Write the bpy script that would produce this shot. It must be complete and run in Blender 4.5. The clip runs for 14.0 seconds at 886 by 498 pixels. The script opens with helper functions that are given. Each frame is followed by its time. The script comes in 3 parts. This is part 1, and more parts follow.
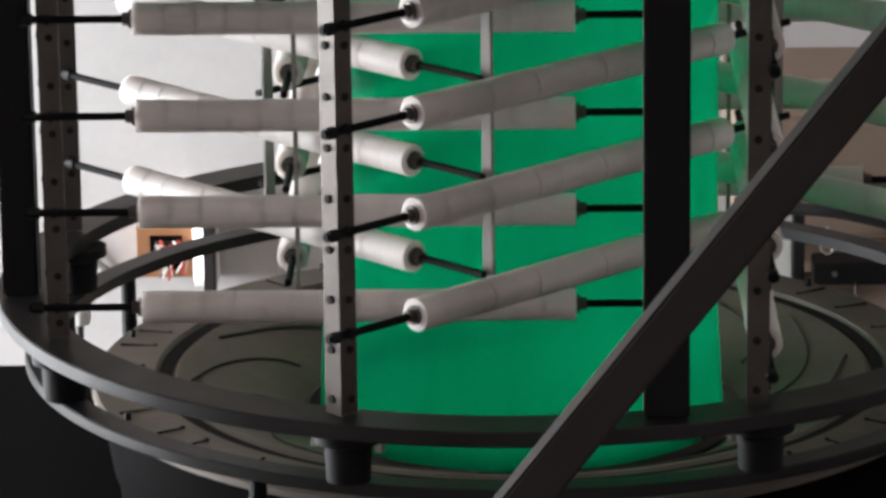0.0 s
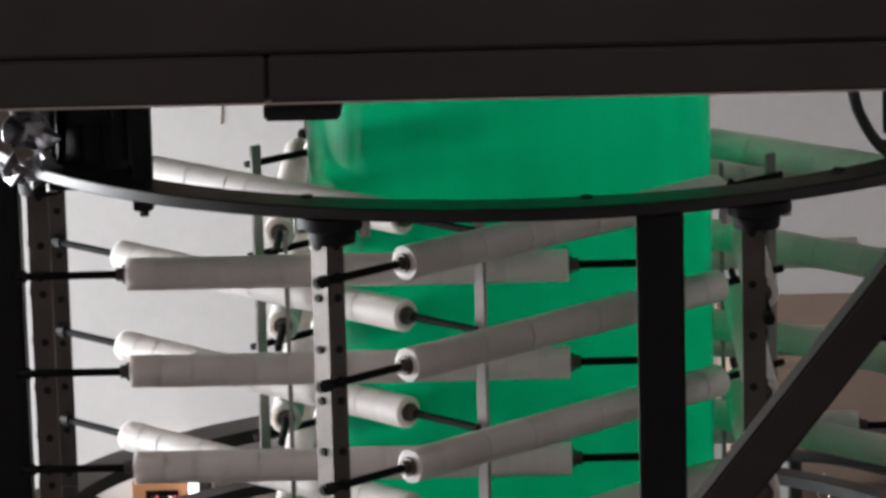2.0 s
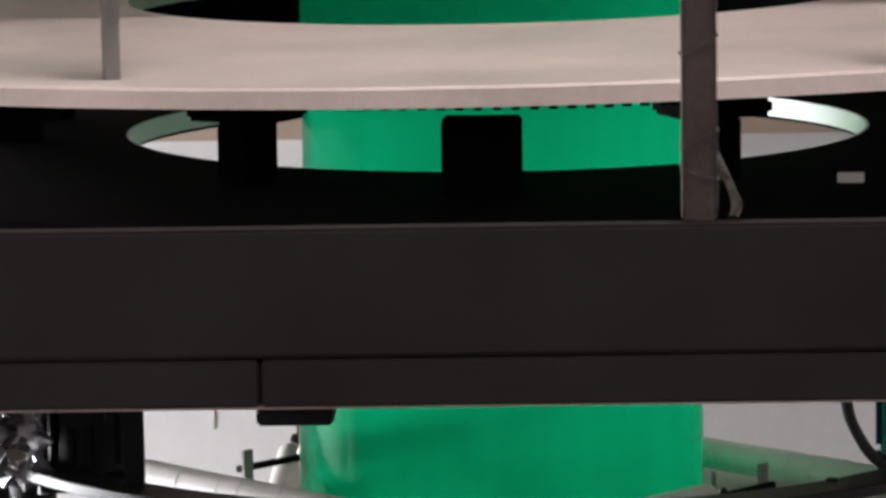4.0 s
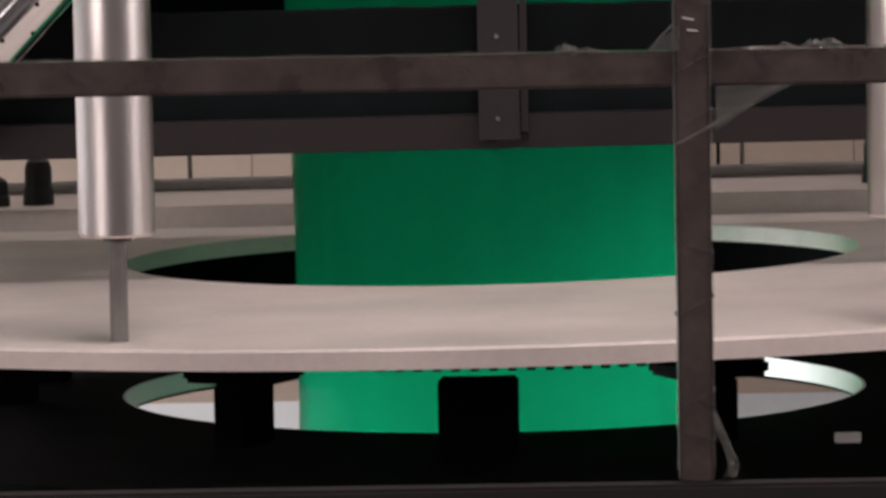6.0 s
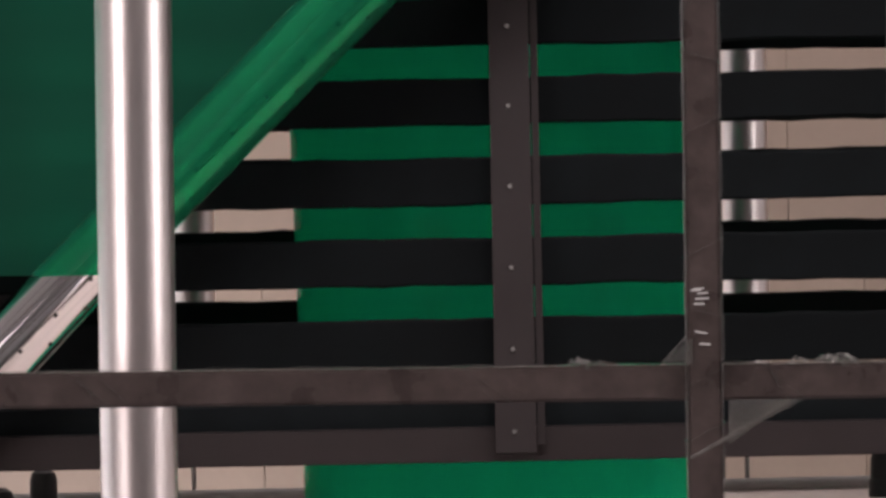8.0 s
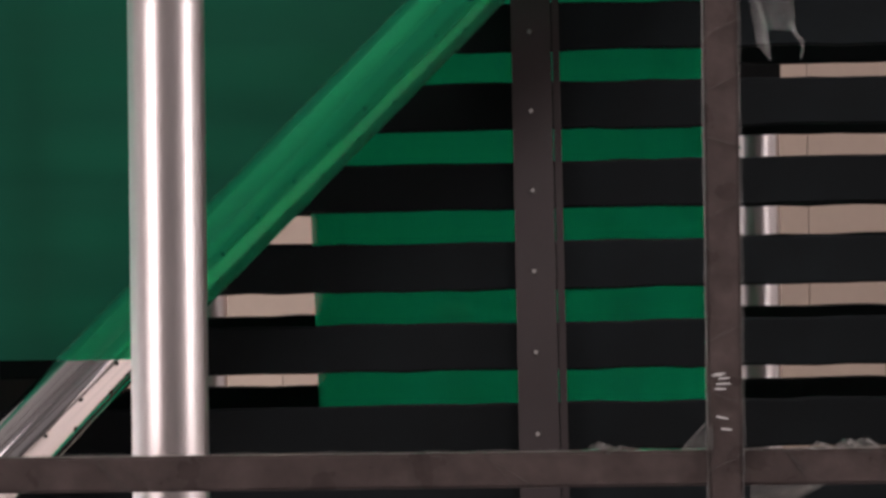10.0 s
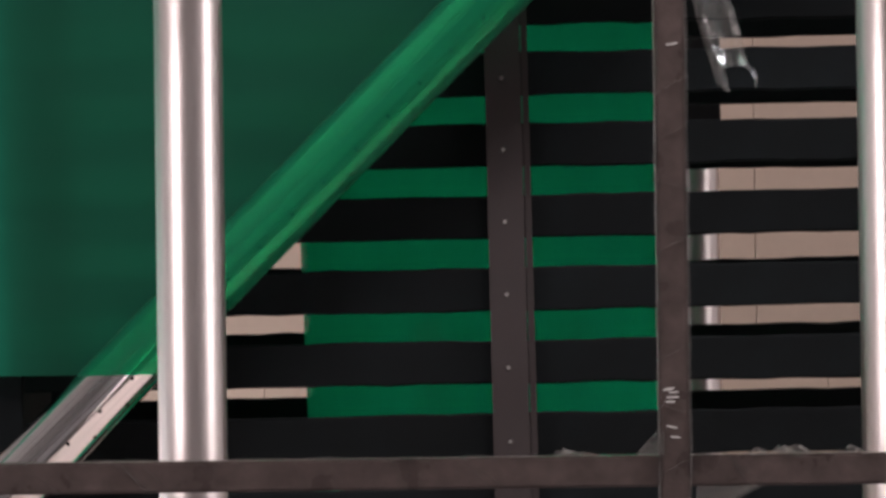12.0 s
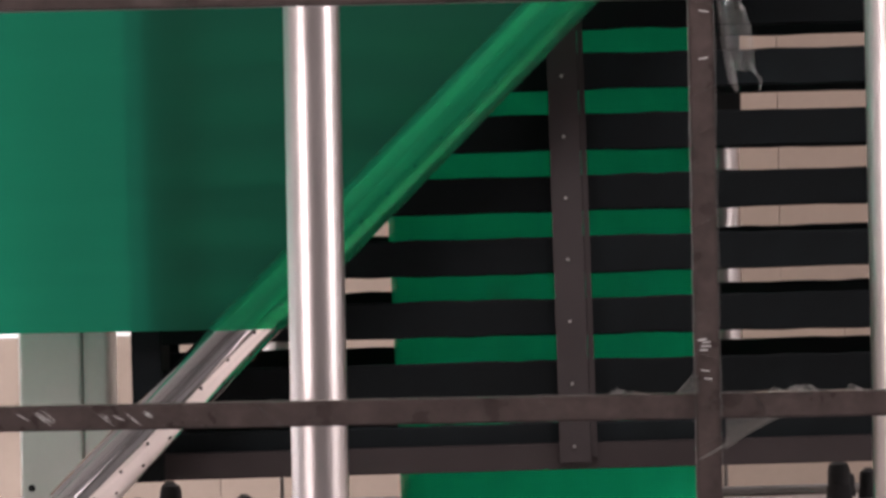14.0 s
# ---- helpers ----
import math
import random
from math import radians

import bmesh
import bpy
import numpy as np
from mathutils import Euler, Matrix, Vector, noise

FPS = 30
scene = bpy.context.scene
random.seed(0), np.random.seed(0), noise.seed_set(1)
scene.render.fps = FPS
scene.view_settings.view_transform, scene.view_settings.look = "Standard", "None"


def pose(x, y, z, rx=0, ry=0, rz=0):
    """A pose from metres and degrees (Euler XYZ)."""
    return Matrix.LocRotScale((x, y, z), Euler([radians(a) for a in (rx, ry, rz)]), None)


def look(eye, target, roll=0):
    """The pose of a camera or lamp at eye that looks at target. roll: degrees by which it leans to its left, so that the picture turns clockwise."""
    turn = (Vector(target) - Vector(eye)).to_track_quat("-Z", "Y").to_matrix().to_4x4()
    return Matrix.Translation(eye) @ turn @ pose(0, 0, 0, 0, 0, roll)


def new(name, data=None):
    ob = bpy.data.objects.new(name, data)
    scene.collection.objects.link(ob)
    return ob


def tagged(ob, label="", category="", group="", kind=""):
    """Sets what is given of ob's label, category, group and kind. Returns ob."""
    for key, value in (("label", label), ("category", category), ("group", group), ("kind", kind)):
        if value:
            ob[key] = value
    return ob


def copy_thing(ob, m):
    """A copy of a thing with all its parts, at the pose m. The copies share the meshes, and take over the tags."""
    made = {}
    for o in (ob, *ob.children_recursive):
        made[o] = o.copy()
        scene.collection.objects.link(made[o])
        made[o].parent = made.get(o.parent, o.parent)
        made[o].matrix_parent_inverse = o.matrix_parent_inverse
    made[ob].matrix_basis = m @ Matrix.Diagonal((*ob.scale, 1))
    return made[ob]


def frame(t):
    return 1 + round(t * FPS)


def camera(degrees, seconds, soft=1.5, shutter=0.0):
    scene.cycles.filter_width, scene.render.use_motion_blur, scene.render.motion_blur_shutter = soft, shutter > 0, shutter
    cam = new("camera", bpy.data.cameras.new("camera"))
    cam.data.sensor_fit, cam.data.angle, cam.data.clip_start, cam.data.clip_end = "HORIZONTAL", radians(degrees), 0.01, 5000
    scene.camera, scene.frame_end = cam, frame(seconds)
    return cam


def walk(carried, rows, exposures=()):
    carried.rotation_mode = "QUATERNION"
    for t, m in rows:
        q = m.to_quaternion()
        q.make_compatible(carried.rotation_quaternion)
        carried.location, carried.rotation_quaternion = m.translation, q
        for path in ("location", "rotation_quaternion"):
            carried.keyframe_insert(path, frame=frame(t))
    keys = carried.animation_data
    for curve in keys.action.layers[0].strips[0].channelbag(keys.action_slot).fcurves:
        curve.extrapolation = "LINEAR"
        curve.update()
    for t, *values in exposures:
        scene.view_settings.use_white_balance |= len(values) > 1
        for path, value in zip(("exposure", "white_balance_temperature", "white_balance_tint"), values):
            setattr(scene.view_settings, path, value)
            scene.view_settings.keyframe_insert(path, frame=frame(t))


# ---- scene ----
cam = camera(12.0, 14.0, soft=3.2, shutter=0.0)


def held(x, y, z, pan, tilt, roll):
    """A hand-held pose: pan to the right, tilt down, roll, in degrees."""
    return pose(x, y, z, 90 - tilt, 0, -pan) @ pose(0, 0, 0, 0, 0, roll)


walk(cam, [
    (0.0, held(0.000, -6.000, 3.000, -1.089, 15.724, -0.774)),
    (0.5, held(0.000, -6.000, 3.000, -1.221, 14.793, -0.819)),
    (1.0, held(0.000, -6.000, 3.000, -0.986, 14.073, -0.330)),
    (1.5, held(0.000, -6.000, 3.000, -0.630, 13.744, -0.996)),
    (2.0, held(0.000, -6.000, 3.000, -0.949, 12.312, -1.491)),
    (2.5, held(0.000, -6.000, 3.000, -0.589, 11.058, -1.376)),
    (3.0, held(0.000, -6.000, 3.000, -0.754, 10.037, -1.125)),
    (3.2, held(0.000, -6.000, 3.000, -0.795, 9.629, -0.905)),
    (5.3, held(0.000, -6.000, 3.000, -0.745, 5.970, -0.859)),
    (5.5, held(0.000, -6.000, 3.000, -0.684, 5.610, -0.971)),
    (6.0, held(0.000, -6.000, 3.000, -0.662, 4.604, -1.039)),
    (6.5, held(0.000, -6.000, 3.000, -0.982, 3.527, -0.908)),
    (7.0, held(0.000, -6.000, 3.000, -0.900, 2.226, -1.086)),
    (7.5, held(0.000, -6.000, 3.000, -0.694, 1.279, -0.911)),
    (8.0, held(0.000, -6.000, 3.000, -0.769, 0.355, -0.773)),
    (8.5, held(0.000, -6.000, 3.000, -0.968, -0.399, -0.686)),
    (8.7, held(0.000, -6.000, 3.000, -1.087, -0.811, -0.713)),
    (10.8, held(0.000, -6.000, 3.000, -0.896, -0.769, -0.657)),
    (11.0, held(0.000, -6.000, 3.000, -0.714, -0.740, -0.681)),
    (11.5, held(0.000, -6.000, 3.000, -0.730, -0.826, -0.709)),
    (12.0, held(-0.021, -6.609, 3.018, -0.448, -0.903, -0.762)),
    (12.5, held(-0.047, -7.159, 3.034, -0.515, -0.825, -0.942)),
    (13.0, held(-0.050, -7.359, 3.030, -0.822, -0.195, -1.306)),
    (13.5, held(-0.053, -7.356, 3.042, -1.074, -0.128, -1.086)),
    (14.0, held(-0.071, -7.751, 3.048, -0.923, -0.173, -1.120)),
], [(0.0, 0.06, 6500, 11), (0.5, 0.04, 6500, 11), (1.0, -0.15, 6500, 11), (2.5, -0.16, 6500, 11), (3.2, -0.02, 6500, 11), (5.3, -0.1, 6500, 14), (6.5, -0.2, 6500, 14), (7.0, -0.05, 6480, 15), (7.5, 0.12, 6460, 16), (8.0, 0.17, 6450, 17), (8.7, 0.2, 6450, 17), (11.0, 0.22, 6450, 17), (14.0, 0.32, 6450, 17)])

# ---- world and light ----
world = bpy.data.worlds.new("world")
scene.world = world
world.use_nodes = True
_n = world.node_tree.nodes
_sky = _n.new("ShaderNodeTexSky")
_sky.sky_type, _sky.sun_disc = "NISHITA", False
_sky.sun_elevation, _sky.sun_rotation = radians(40), radians(-70)
world.node_tree.links.new(_sky.outputs[0], _n["Background"].inputs[0])
_n["Background"].inputs[1].default_value = 0.08


def area_lamp(name, eye, target, sx, sy, watts, colour):
    data = bpy.data.lights.new(name, "AREA")
    data.shape, data.size, data.size_y, data.energy, data.color = "RECTANGLE", sx, sy, watts, colour
    ob = new(name, data)
    ob.matrix_world = look(eye, target)
    return ob


# daylight standing in the west window opening, then four added fill lamps
area_lamp("window_light_west", (-3.93, 1.25, 1.15), (0, 1.2, 1.15), 2.5, 1.2, 405, (0.93, 0.97, 1.0))
# unseen side fills, set for the highlights on the upright rollers
area_lamp("side_fill_east", (3.93, -2.6, 3.6), (0, -1.4, 2.8), 2.2, 1.8, 40, (1.0, 0.91, 0.89))
area_lamp("side_fill_southwest", (-3.93, -5.0, 3.4), (0, -0.4, 2.5), 2.6, 1.6, 58, (1.0, 0.90, 0.88))
# assumed overhead fills: the plate from in front, the sill from behind
area_lamp("overhead_fill", (0.4, -2.2, 5.9), (0.4, -2.0, 0), 1.8, 1.2, 92, (1.0, 0.91, 0.885))
area_lamp("rear_fill", (0.3, 1.5, 5.9), (0.3, 1.3, 0), 1.8, 0.6, 20, (1.0, 0.91, 0.885))


# ---- materials ----
def mat(name, colour, rough=0.5, metal=0.0, vary=0.15, scale=8.0, fine=120.0, bump=0.1, spread=0.1, island=0.0, stretch=(1, 1, 1), coat=0.0, spec=0.5):
    """A surface with stains at one scale, grain at another, uneven gloss and a fine relief."""
    m = bpy.data.materials.new(name)
    m.use_nodes = True
    nt = m.node_tree
    b = nt.nodes["Principled BSDF"]
    tc = nt.nodes.new("ShaderNodeTexCoord")
    mp = nt.nodes.new("ShaderNodeMapping")
    mp.inputs["Scale"].default_value = stretch
    nt.links.new(tc.outputs["Object"], mp.inputs[0])
    big, small = nt.nodes.new("ShaderNodeTexNoise"), nt.nodes.new("ShaderNodeTexNoise")
    big.inputs["Scale"].default_value, small.inputs["Scale"].default_value = scale, fine
    big.inputs["Detail"].default_value, small.inputs["Detail"].default_value = 5, 3
    nt.links.new(mp.outputs[0], big.inputs[0])
    nt.links.new(mp.outputs[0], small.inputs[0])
    add = nt.nodes.new("ShaderNodeMath")
    add.operation = "MULTIPLY_ADD"
    add.inputs[1].default_value = 0.35
    nt.links.new(small.outputs["Fac"], add.inputs[0])
    nt.links.new(big.outputs["Fac"], add.inputs[2])
    ramp = nt.nodes.new("ShaderNodeMapRange")
    ramp.inputs["From Min"].default_value, ramp.inputs["From Max"].default_value = 0.35, 1.0
    ramp.inputs["To Min"].default_value, ramp.inputs["To Max"].default_value = 1 - vary, 1 + vary
    nt.links.new(add.outputs[0], ramp.inputs["Value"])
    info = nt.nodes.new("ShaderNodeObjectInfo")
    own = nt.nodes.new("ShaderNodeMapRange")
    own.inputs["To Min"].default_value, own.inputs["To Max"].default_value = 1 - island, 1 + island
    nt.links.new(info.outputs["Random"], own.inputs["Value"])
    mul = nt.nodes.new("ShaderNodeMath")
    mul.operation = "MULTIPLY"
    nt.links.new(ramp.outputs[0], mul.inputs[0])
    nt.links.new(own.outputs[0], mul.inputs[1])
    tint = nt.nodes.new("ShaderNodeVectorMath")
    tint.operation = "SCALE"
    tint.inputs[0].default_value = colour
    nt.links.new(mul.outputs[0], tint.inputs["Scale"])
    nt.links.new(tint.outputs[0], b.inputs["Base Color"])
    gl = nt.nodes.new("ShaderNodeMapRange")
    gl.inputs["To Min"].default_value, gl.inputs["To Max"].default_value = max(0.03, rough - spread), min(1, rough + spread)
    nt.links.new(big.outputs["Fac"], gl.inputs["Value"])
    nt.links.new(gl.outputs[0], b.inputs["Roughness"])
    b.inputs["Metallic"].default_value = metal
    b.inputs["Coat Weight"].default_value = coat
    b.inputs["Specular IOR Level"].default_value = spec
    bp = nt.nodes.new("ShaderNodeBump")
    bp.inputs["Strength"].default_value, bp.inputs["Distance"].default_value = bump, 0.002
    nt.links.new(add.outputs[0], bp.inputs["Height"])
    nt.links.new(bp.outputs[0], b.inputs["Normal"])
    return m


def film_mat(name, colour, through_colour, clear, lucent, rough=0.3, streak=(40, 40, 1.5), ior=1.22, milky=0.0):
    """Thin coloured plastic film: part clear, part milky, with a soft gloss and streaks along its run."""
    m = bpy.data.materials.new(name)
    m.use_nodes = True
    nt = m.node_tree
    nt.nodes.remove(nt.nodes["Principled BSDF"])
    out = nt.nodes["Material Output"]
    tc, mp, nz = nt.nodes.new("ShaderNodeTexCoord"), nt.nodes.new("ShaderNodeMapping"), nt.nodes.new("ShaderNodeTexNoise")
    mp.inputs["Scale"].default_value = streak
    nz.inputs["Scale"].default_value, nz.inputs["Detail"].default_value = 1.0, 4
    nt.links.new(tc.outputs["Object"], mp.inputs[0])
    nt.links.new(mp.outputs[0], nz.inputs[0])
    rng = nt.nodes.new("ShaderNodeMapRange")
    rng.inputs["To Min"].default_value, rng.inputs["To Max"].default_value = 0.82, 1.18
    nt.links.new(nz.outputs["Fac"], rng.inputs["Value"])

    def toned(c):
        v = nt.nodes.new("ShaderNodeVectorMath")
        v.operation = "SCALE"
        v.inputs[0].default_value = c
        nt.links.new(rng.outputs[0], v.inputs["Scale"])
        return v.outputs[0]
    dif, tra, cle, glo = (nt.nodes.new("ShaderNodeBsdf" + k) for k in ("Diffuse", "Translucent", "Refraction" if milky else "Transparent", "Glossy"))
    if milky:
        cle.inputs["IOR"].default_value, cle.inputs["Roughness"].default_value = 1.3, milky
    nt.links.new(toned(colour), dif.inputs[0])
    nt.links.new(toned(through_colour), tra.inputs[0])
    cle.inputs[0].default_value = (*through_colour, 1)
    glo.inputs["Roughness"].default_value = rough
    glo.inputs[0].default_value = (0.9, 0.9, 0.9, 1)
    bp = nt.nodes.new("ShaderNodeBump")
    bp.inputs["Strength"].default_value, bp.inputs["Distance"].default_value = 0.12, 0.004
    nt.links.new(nz.outputs["Fac"], bp.inputs["Height"])
    nt.links.new(bp.outputs[0], glo.inputs["Normal"])
    m1, m2, m3 = (nt.nodes.new("ShaderNodeMixShader") for _ in range(3))
    m1.inputs[0].default_value, m2.inputs[0].default_value = lucent, clear
    nt.links.new(dif.outputs[0], m1.inputs[1])
    nt.links.new(tra.outputs[0], m1.inputs[2])
    nt.links.new(m1.outputs[0], m2.inputs[1])
    nt.links.new(cle.outputs[0], m2.inputs[2])
    fr = nt.nodes.new("ShaderNodeFresnel")
    fr.inputs["IOR"].default_value = ior
    nt.links.new(fr.outputs[0], m3.inputs[0])
    nt.links.new(m2.outputs[0], m3.inputs[1])
    nt.links.new(glo.outputs[0], m3.inputs[2])
    nt.links.new(m3.outputs[0], out.inputs[0])
    return m


M_FILM = film_mat("green_film", (0.001, 0.075, 0.054), (0.004, 0.86, 0.54), 0.17, 0.66, 0.14, (14, 14, 1.0), 1.035)
M_WEB = film_mat("green_web", (0.016, 0.105, 0.064), (0.006, 0.44, 0.245), 0.42, 0.20, 0.36, (1.5, 40, 30), 1.07, 0.75)
M_TAUT = film_mat("taut_green_film", (0.006, 0.24, 0.12), (0.012, 0.72, 0.37), 0.62, 0.12, 0.26, (3, 3, 3), 1.3)
M_CLEAR = film_mat("clear_wrap", (0.6, 0.57, 0.55), (0.9, 0.9, 0.88), 0.87, 0.4, 0.15, (30, 30, 30))
M_ROLLER = mat("white_nylon", (0.68, 0.62, 0.59), 0.55, 0, 0.09, 14, 160, 0.1, island=0.05)
_b = M_ROLLER.node_tree.nodes["Principled BSDF"]
_b.inputs["Subsurface Weight"].default_value, _b.inputs["Subsurface Scale"].default_value = 0.8, 0.03
_b.inputs["Subsurface Radius"].default_value = (1.0, 0.95, 0.9)
M_ROD = mat("black_rod", (0.005, 0.005, 0.0055), 0.7, 0.0, 0.2, 30, spec=0.12)
M_STRAP = mat("strap_grey", (0.24, 0.225, 0.215), 0.6, 0.2, 0.2, 14, 120, 0.1)
M_BLACK = mat("black_paint", (0.0038, 0.0036, 0.0042), 0.6, 0, 0.3, 9, 150, 0.2, spec=0.25)
M_DARK = mat("grey_paint", (0.032, 0.0265, 0.0265), 0.55, 0, 0.16, 7, 260, 0.15, spec=0.14)
M_RING = mat("ring_steel", (0.022, 0.021, 0.0215), 0.42, 0.4, 0.25, 12, 150, 0.15)
M_ZINC = mat("zinc_angle", (0.115, 0.100, 0.093), 0.42, 0.75, 0.25, 14, 120, 0.12, 0.12)
M_BOLT = mat("bolt_steel", (0.5, 0.48, 0.46), 0.3, 0.9, 0.2, 40)
M_CHROME = mat("polished_steel", (0.76, 0.685, 0.66), 0.34, 1.0, 0.06, 5, 220, 0.05, 0.06, stretch=(1, 1, 0.12))
M_BAR = mat("chrome_bar", (0.85, 0.83, 0.83), 0.07, 1.0, 0.05, 5, 220, 0.03, 0.05)
M_PLATE = mat("pink_white_paint", (0.78, 0.67, 0.625), 0.42, 0, 0.2, 4.5, 90, 0.1)
M_SLAT = mat("black_felt", (0.0044, 0.0061, 0.0068), 0.85, 0, 0.4, 14, 300, 0.4, island=0.35, spec=0.12)
M_WRAPPED = mat("wrapped_tube", (0.080, 0.060, 0.055), 0.32, 0, 0.42, 22, 90, 0.6, 0.2, coat=0.22, spec=0.3)
M_DISC = mat("worn_disc", (0.175, 0.145, 0.120), 0.6, 0, 0.30, 6, 70, 0.25)
M_WALL = mat("lime_wall", (0.49, 0.468, 0.46), 0.85, 0, 0.13, 1.3, 45, 0.35)
M_PANEL = mat("beige_board", (0.27, 0.195, 0.15), 0.7, 0, 0.12, 2.2, 60, 0.15, island=0.08)
M_FLOOR = mat("concrete_floor", (0.22, 0.21, 0.20), 0.75, 0, 0.25, 1.2, 40, 0.3)
M_CEIL = mat("ceiling_paint", (0.6, 0.59, 0.57), 0.85, 0, 0.08, 2, 40, 0.1)
M_WHITE = mat("white_enamel", (0.80, 0.79, 0.75), 0.4, 0, 0.06, 5, 90, 0.05)
M_BROWN = mat("brown_board", (0.30, 0.13, 0.055), 0.6, 0, 0.2, 9, 80, 0.15)
M_BLUE = mat("blue_motor_paint", (0.012, 0.03, 0.075), 0.35, 0, 0.2, 9, 90, 0.1)
M_RUBBER = mat("black_rubber", (0.01, 0.01, 0.011), 0.6, 0, 0.2, 20)
M_WIRE_R = mat("red_wire", (0.5, 0.05, 0.04), 0.5)
M_WIRE_W = mat("white_wire", (0.75, 0.73, 0.7), 0.5)
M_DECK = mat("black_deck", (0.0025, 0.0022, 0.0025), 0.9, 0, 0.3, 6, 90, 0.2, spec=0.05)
M_VANE = mat("worn_groove", (0.060, 0.050, 0.042), 0.8, 0, 0.3, 20)
M_HOLE = mat("drilled_hole", (0.006, 0.006, 0.006), 0.9)
M_FOIL = mat("crumpled_foil", (0.33, 0.32, 0.34), 0.3, 0.9, 0.3, 40, 120, 0.8)
M_GLASS = mat("window_glass", (0.8, 0.85, 0.85), 0.08)
_b = M_GLASS.node_tree.nodes["Principled BSDF"]
_b.inputs["Transmission Weight"].default_value = 1.0
M_TUBE = mat("lamp_tube", (0.9, 0.9, 0.9), 0.4)
_b = M_TUBE.node_tree.nodes["Principled BSDF"]
_b.inputs["Emission Color"].default_value, _b.inputs["Emission Strength"].default_value = (0.93, 0.97, 1.0, 1), 2.2


TURNING = []


def turning(ob):
    """Note a thing that rides on the slowly turning haul-off."""
    TURNING.append(ob)
    return ob


# ---- mesh helpers ----
def part(name, bm, material, parent=None, label="", smooth=None):
    """Link a bmesh as one mesh object, under a thing or a part."""
    me = bpy.data.meshes.new(name)
    if smooth is not None:
        for f in bm.faces:
            f.smooth = True
        for e in bm.edges:
            if len(e.link_faces) == 2 and e.calc_face_angle() > radians(smooth):
                e.smooth = False
    bm.normal_update()
    bm.to_mesh(me)
    bm.free()
    me.materials.append(material)
    ob = new(name, me)
    if parent:
        ob.parent = parent
    if label:
        ob["label"] = label
    return ob


def shared(name, me, m, parent, label=""):
    ob = new(name, me)
    ob.parent, ob.matrix_basis = parent, m
    if label:
        ob["label"] = label
    return ob


def root(name, label, category, group="", kind="", at=(0, 0, 0)):
    ob = tagged(new(name), label, category, group, kind)
    ob.empty_display_size = 0.05
    ob.location = at
    return ob


def box(x0, x1, y0, y1, z0, z1, bevel=0.0, bm=None):
    bm = bm or bmesh.new()
    made = bmesh.ops.create_cube(bm, size=1, matrix=Matrix.Translation(((x0 + x1) / 2, (y0 + y1) / 2, (z0 + z1) / 2)) @ Matrix.Diagonal((x1 - x0, y1 - y0, z1 - z0, 1)))
    if bevel:
        vs = set(made["verts"])
        bmesh.ops.bevel(bm, geom=[e for e in bm.edges if e.verts[0] in vs], offset=bevel, segments=2, affect="EDGES")
    return bm


def rod(a, b, r, n=16, bm=None, r2=None, cap=True):
    bm = bm or bmesh.new()
    a, b = Vector(a), Vector(b)
    m = Matrix.Translation((a + b) / 2) @ (b - a).to_track_quat("Z", "Y").to_matrix().to_4x4()
    bmesh.ops.create_cone(bm, cap_ends=cap, segments=n, radius1=r, radius2=r if r2 is None else r2, depth=(b - a).length, matrix=m)
    return bm


def spun(profile, n=64, a0=0.0, a1=2 * math.pi, closed=True, bm=None):
    """Turn a profile of (radius, z) about the z axis; the profile is a closed loop when closed."""
    bm = bm or bmesh.new()
    full = abs(a1 - a0 - 2 * math.pi) < 1e-6
    steps = n if full else n + 1
    rings = [[bm.verts.new((r * math.cos(a0 + (a1 - a0) * i / n), r * math.sin(a0 + (a1 - a0) * i / n), z)) for r, z in profile] for i in range(steps)]
    k = len(profile)
    for i in range(n):
        p, q = rings[i], rings[(i + 1) % steps]
        for j in range(k if closed else k - 1):
            bm.faces.new((p[j], q[j], q[(j + 1) % k], p[(j + 1) % k]))
    if not full and closed:
        bm.faces.new(rings[0][::-1])
        bm.faces.new(rings[-1])
    bmesh.ops.recalc_face_normals(bm, faces=bm.faces)
    return bm


def wire(points, r, n=8, bm=None):
    """A bent round tube through points, smoothed."""
    bm = bm or bmesh.new()
    pts = [Vector(p) for p in points]
    for _ in range(2):
        pts = [pts[0]] + [q for a, b in zip(pts, pts[1:]) for q in (a.lerp(b, 0.25), a.lerp(b, 0.75))] + [pts[-1]]
    rings = []
    for i, p in enumerate(pts):
        d = (pts[min(i + 1, len(pts) - 1)] - pts[max(i - 1, 0)]).normalized()
        u = d.cross(Vector((0.13, 0.21, 0.97)))
        u = u.normalized() if u.length > 1e-4 else Vector((1, 0, 0))
        v = d.cross(u)
        rings.append([bm.verts.new(p + r * (u * math.cos(2 * math.pi * k / n) + v * math.sin(2 * math.pi * k / n))) for k in range(n)])
    for p, q in zip(rings, rings[1:]):
        for k in range(n):
            bm.faces.new((p[k], p[(k + 1) % n], q[(k + 1) % n], q[k]))
    bm.faces.new(rings[0][::-1])
    bm.faces.new(rings[-1])
    bmesh.ops.recalc_face_normals(bm, faces=bm.faces)
    return bm


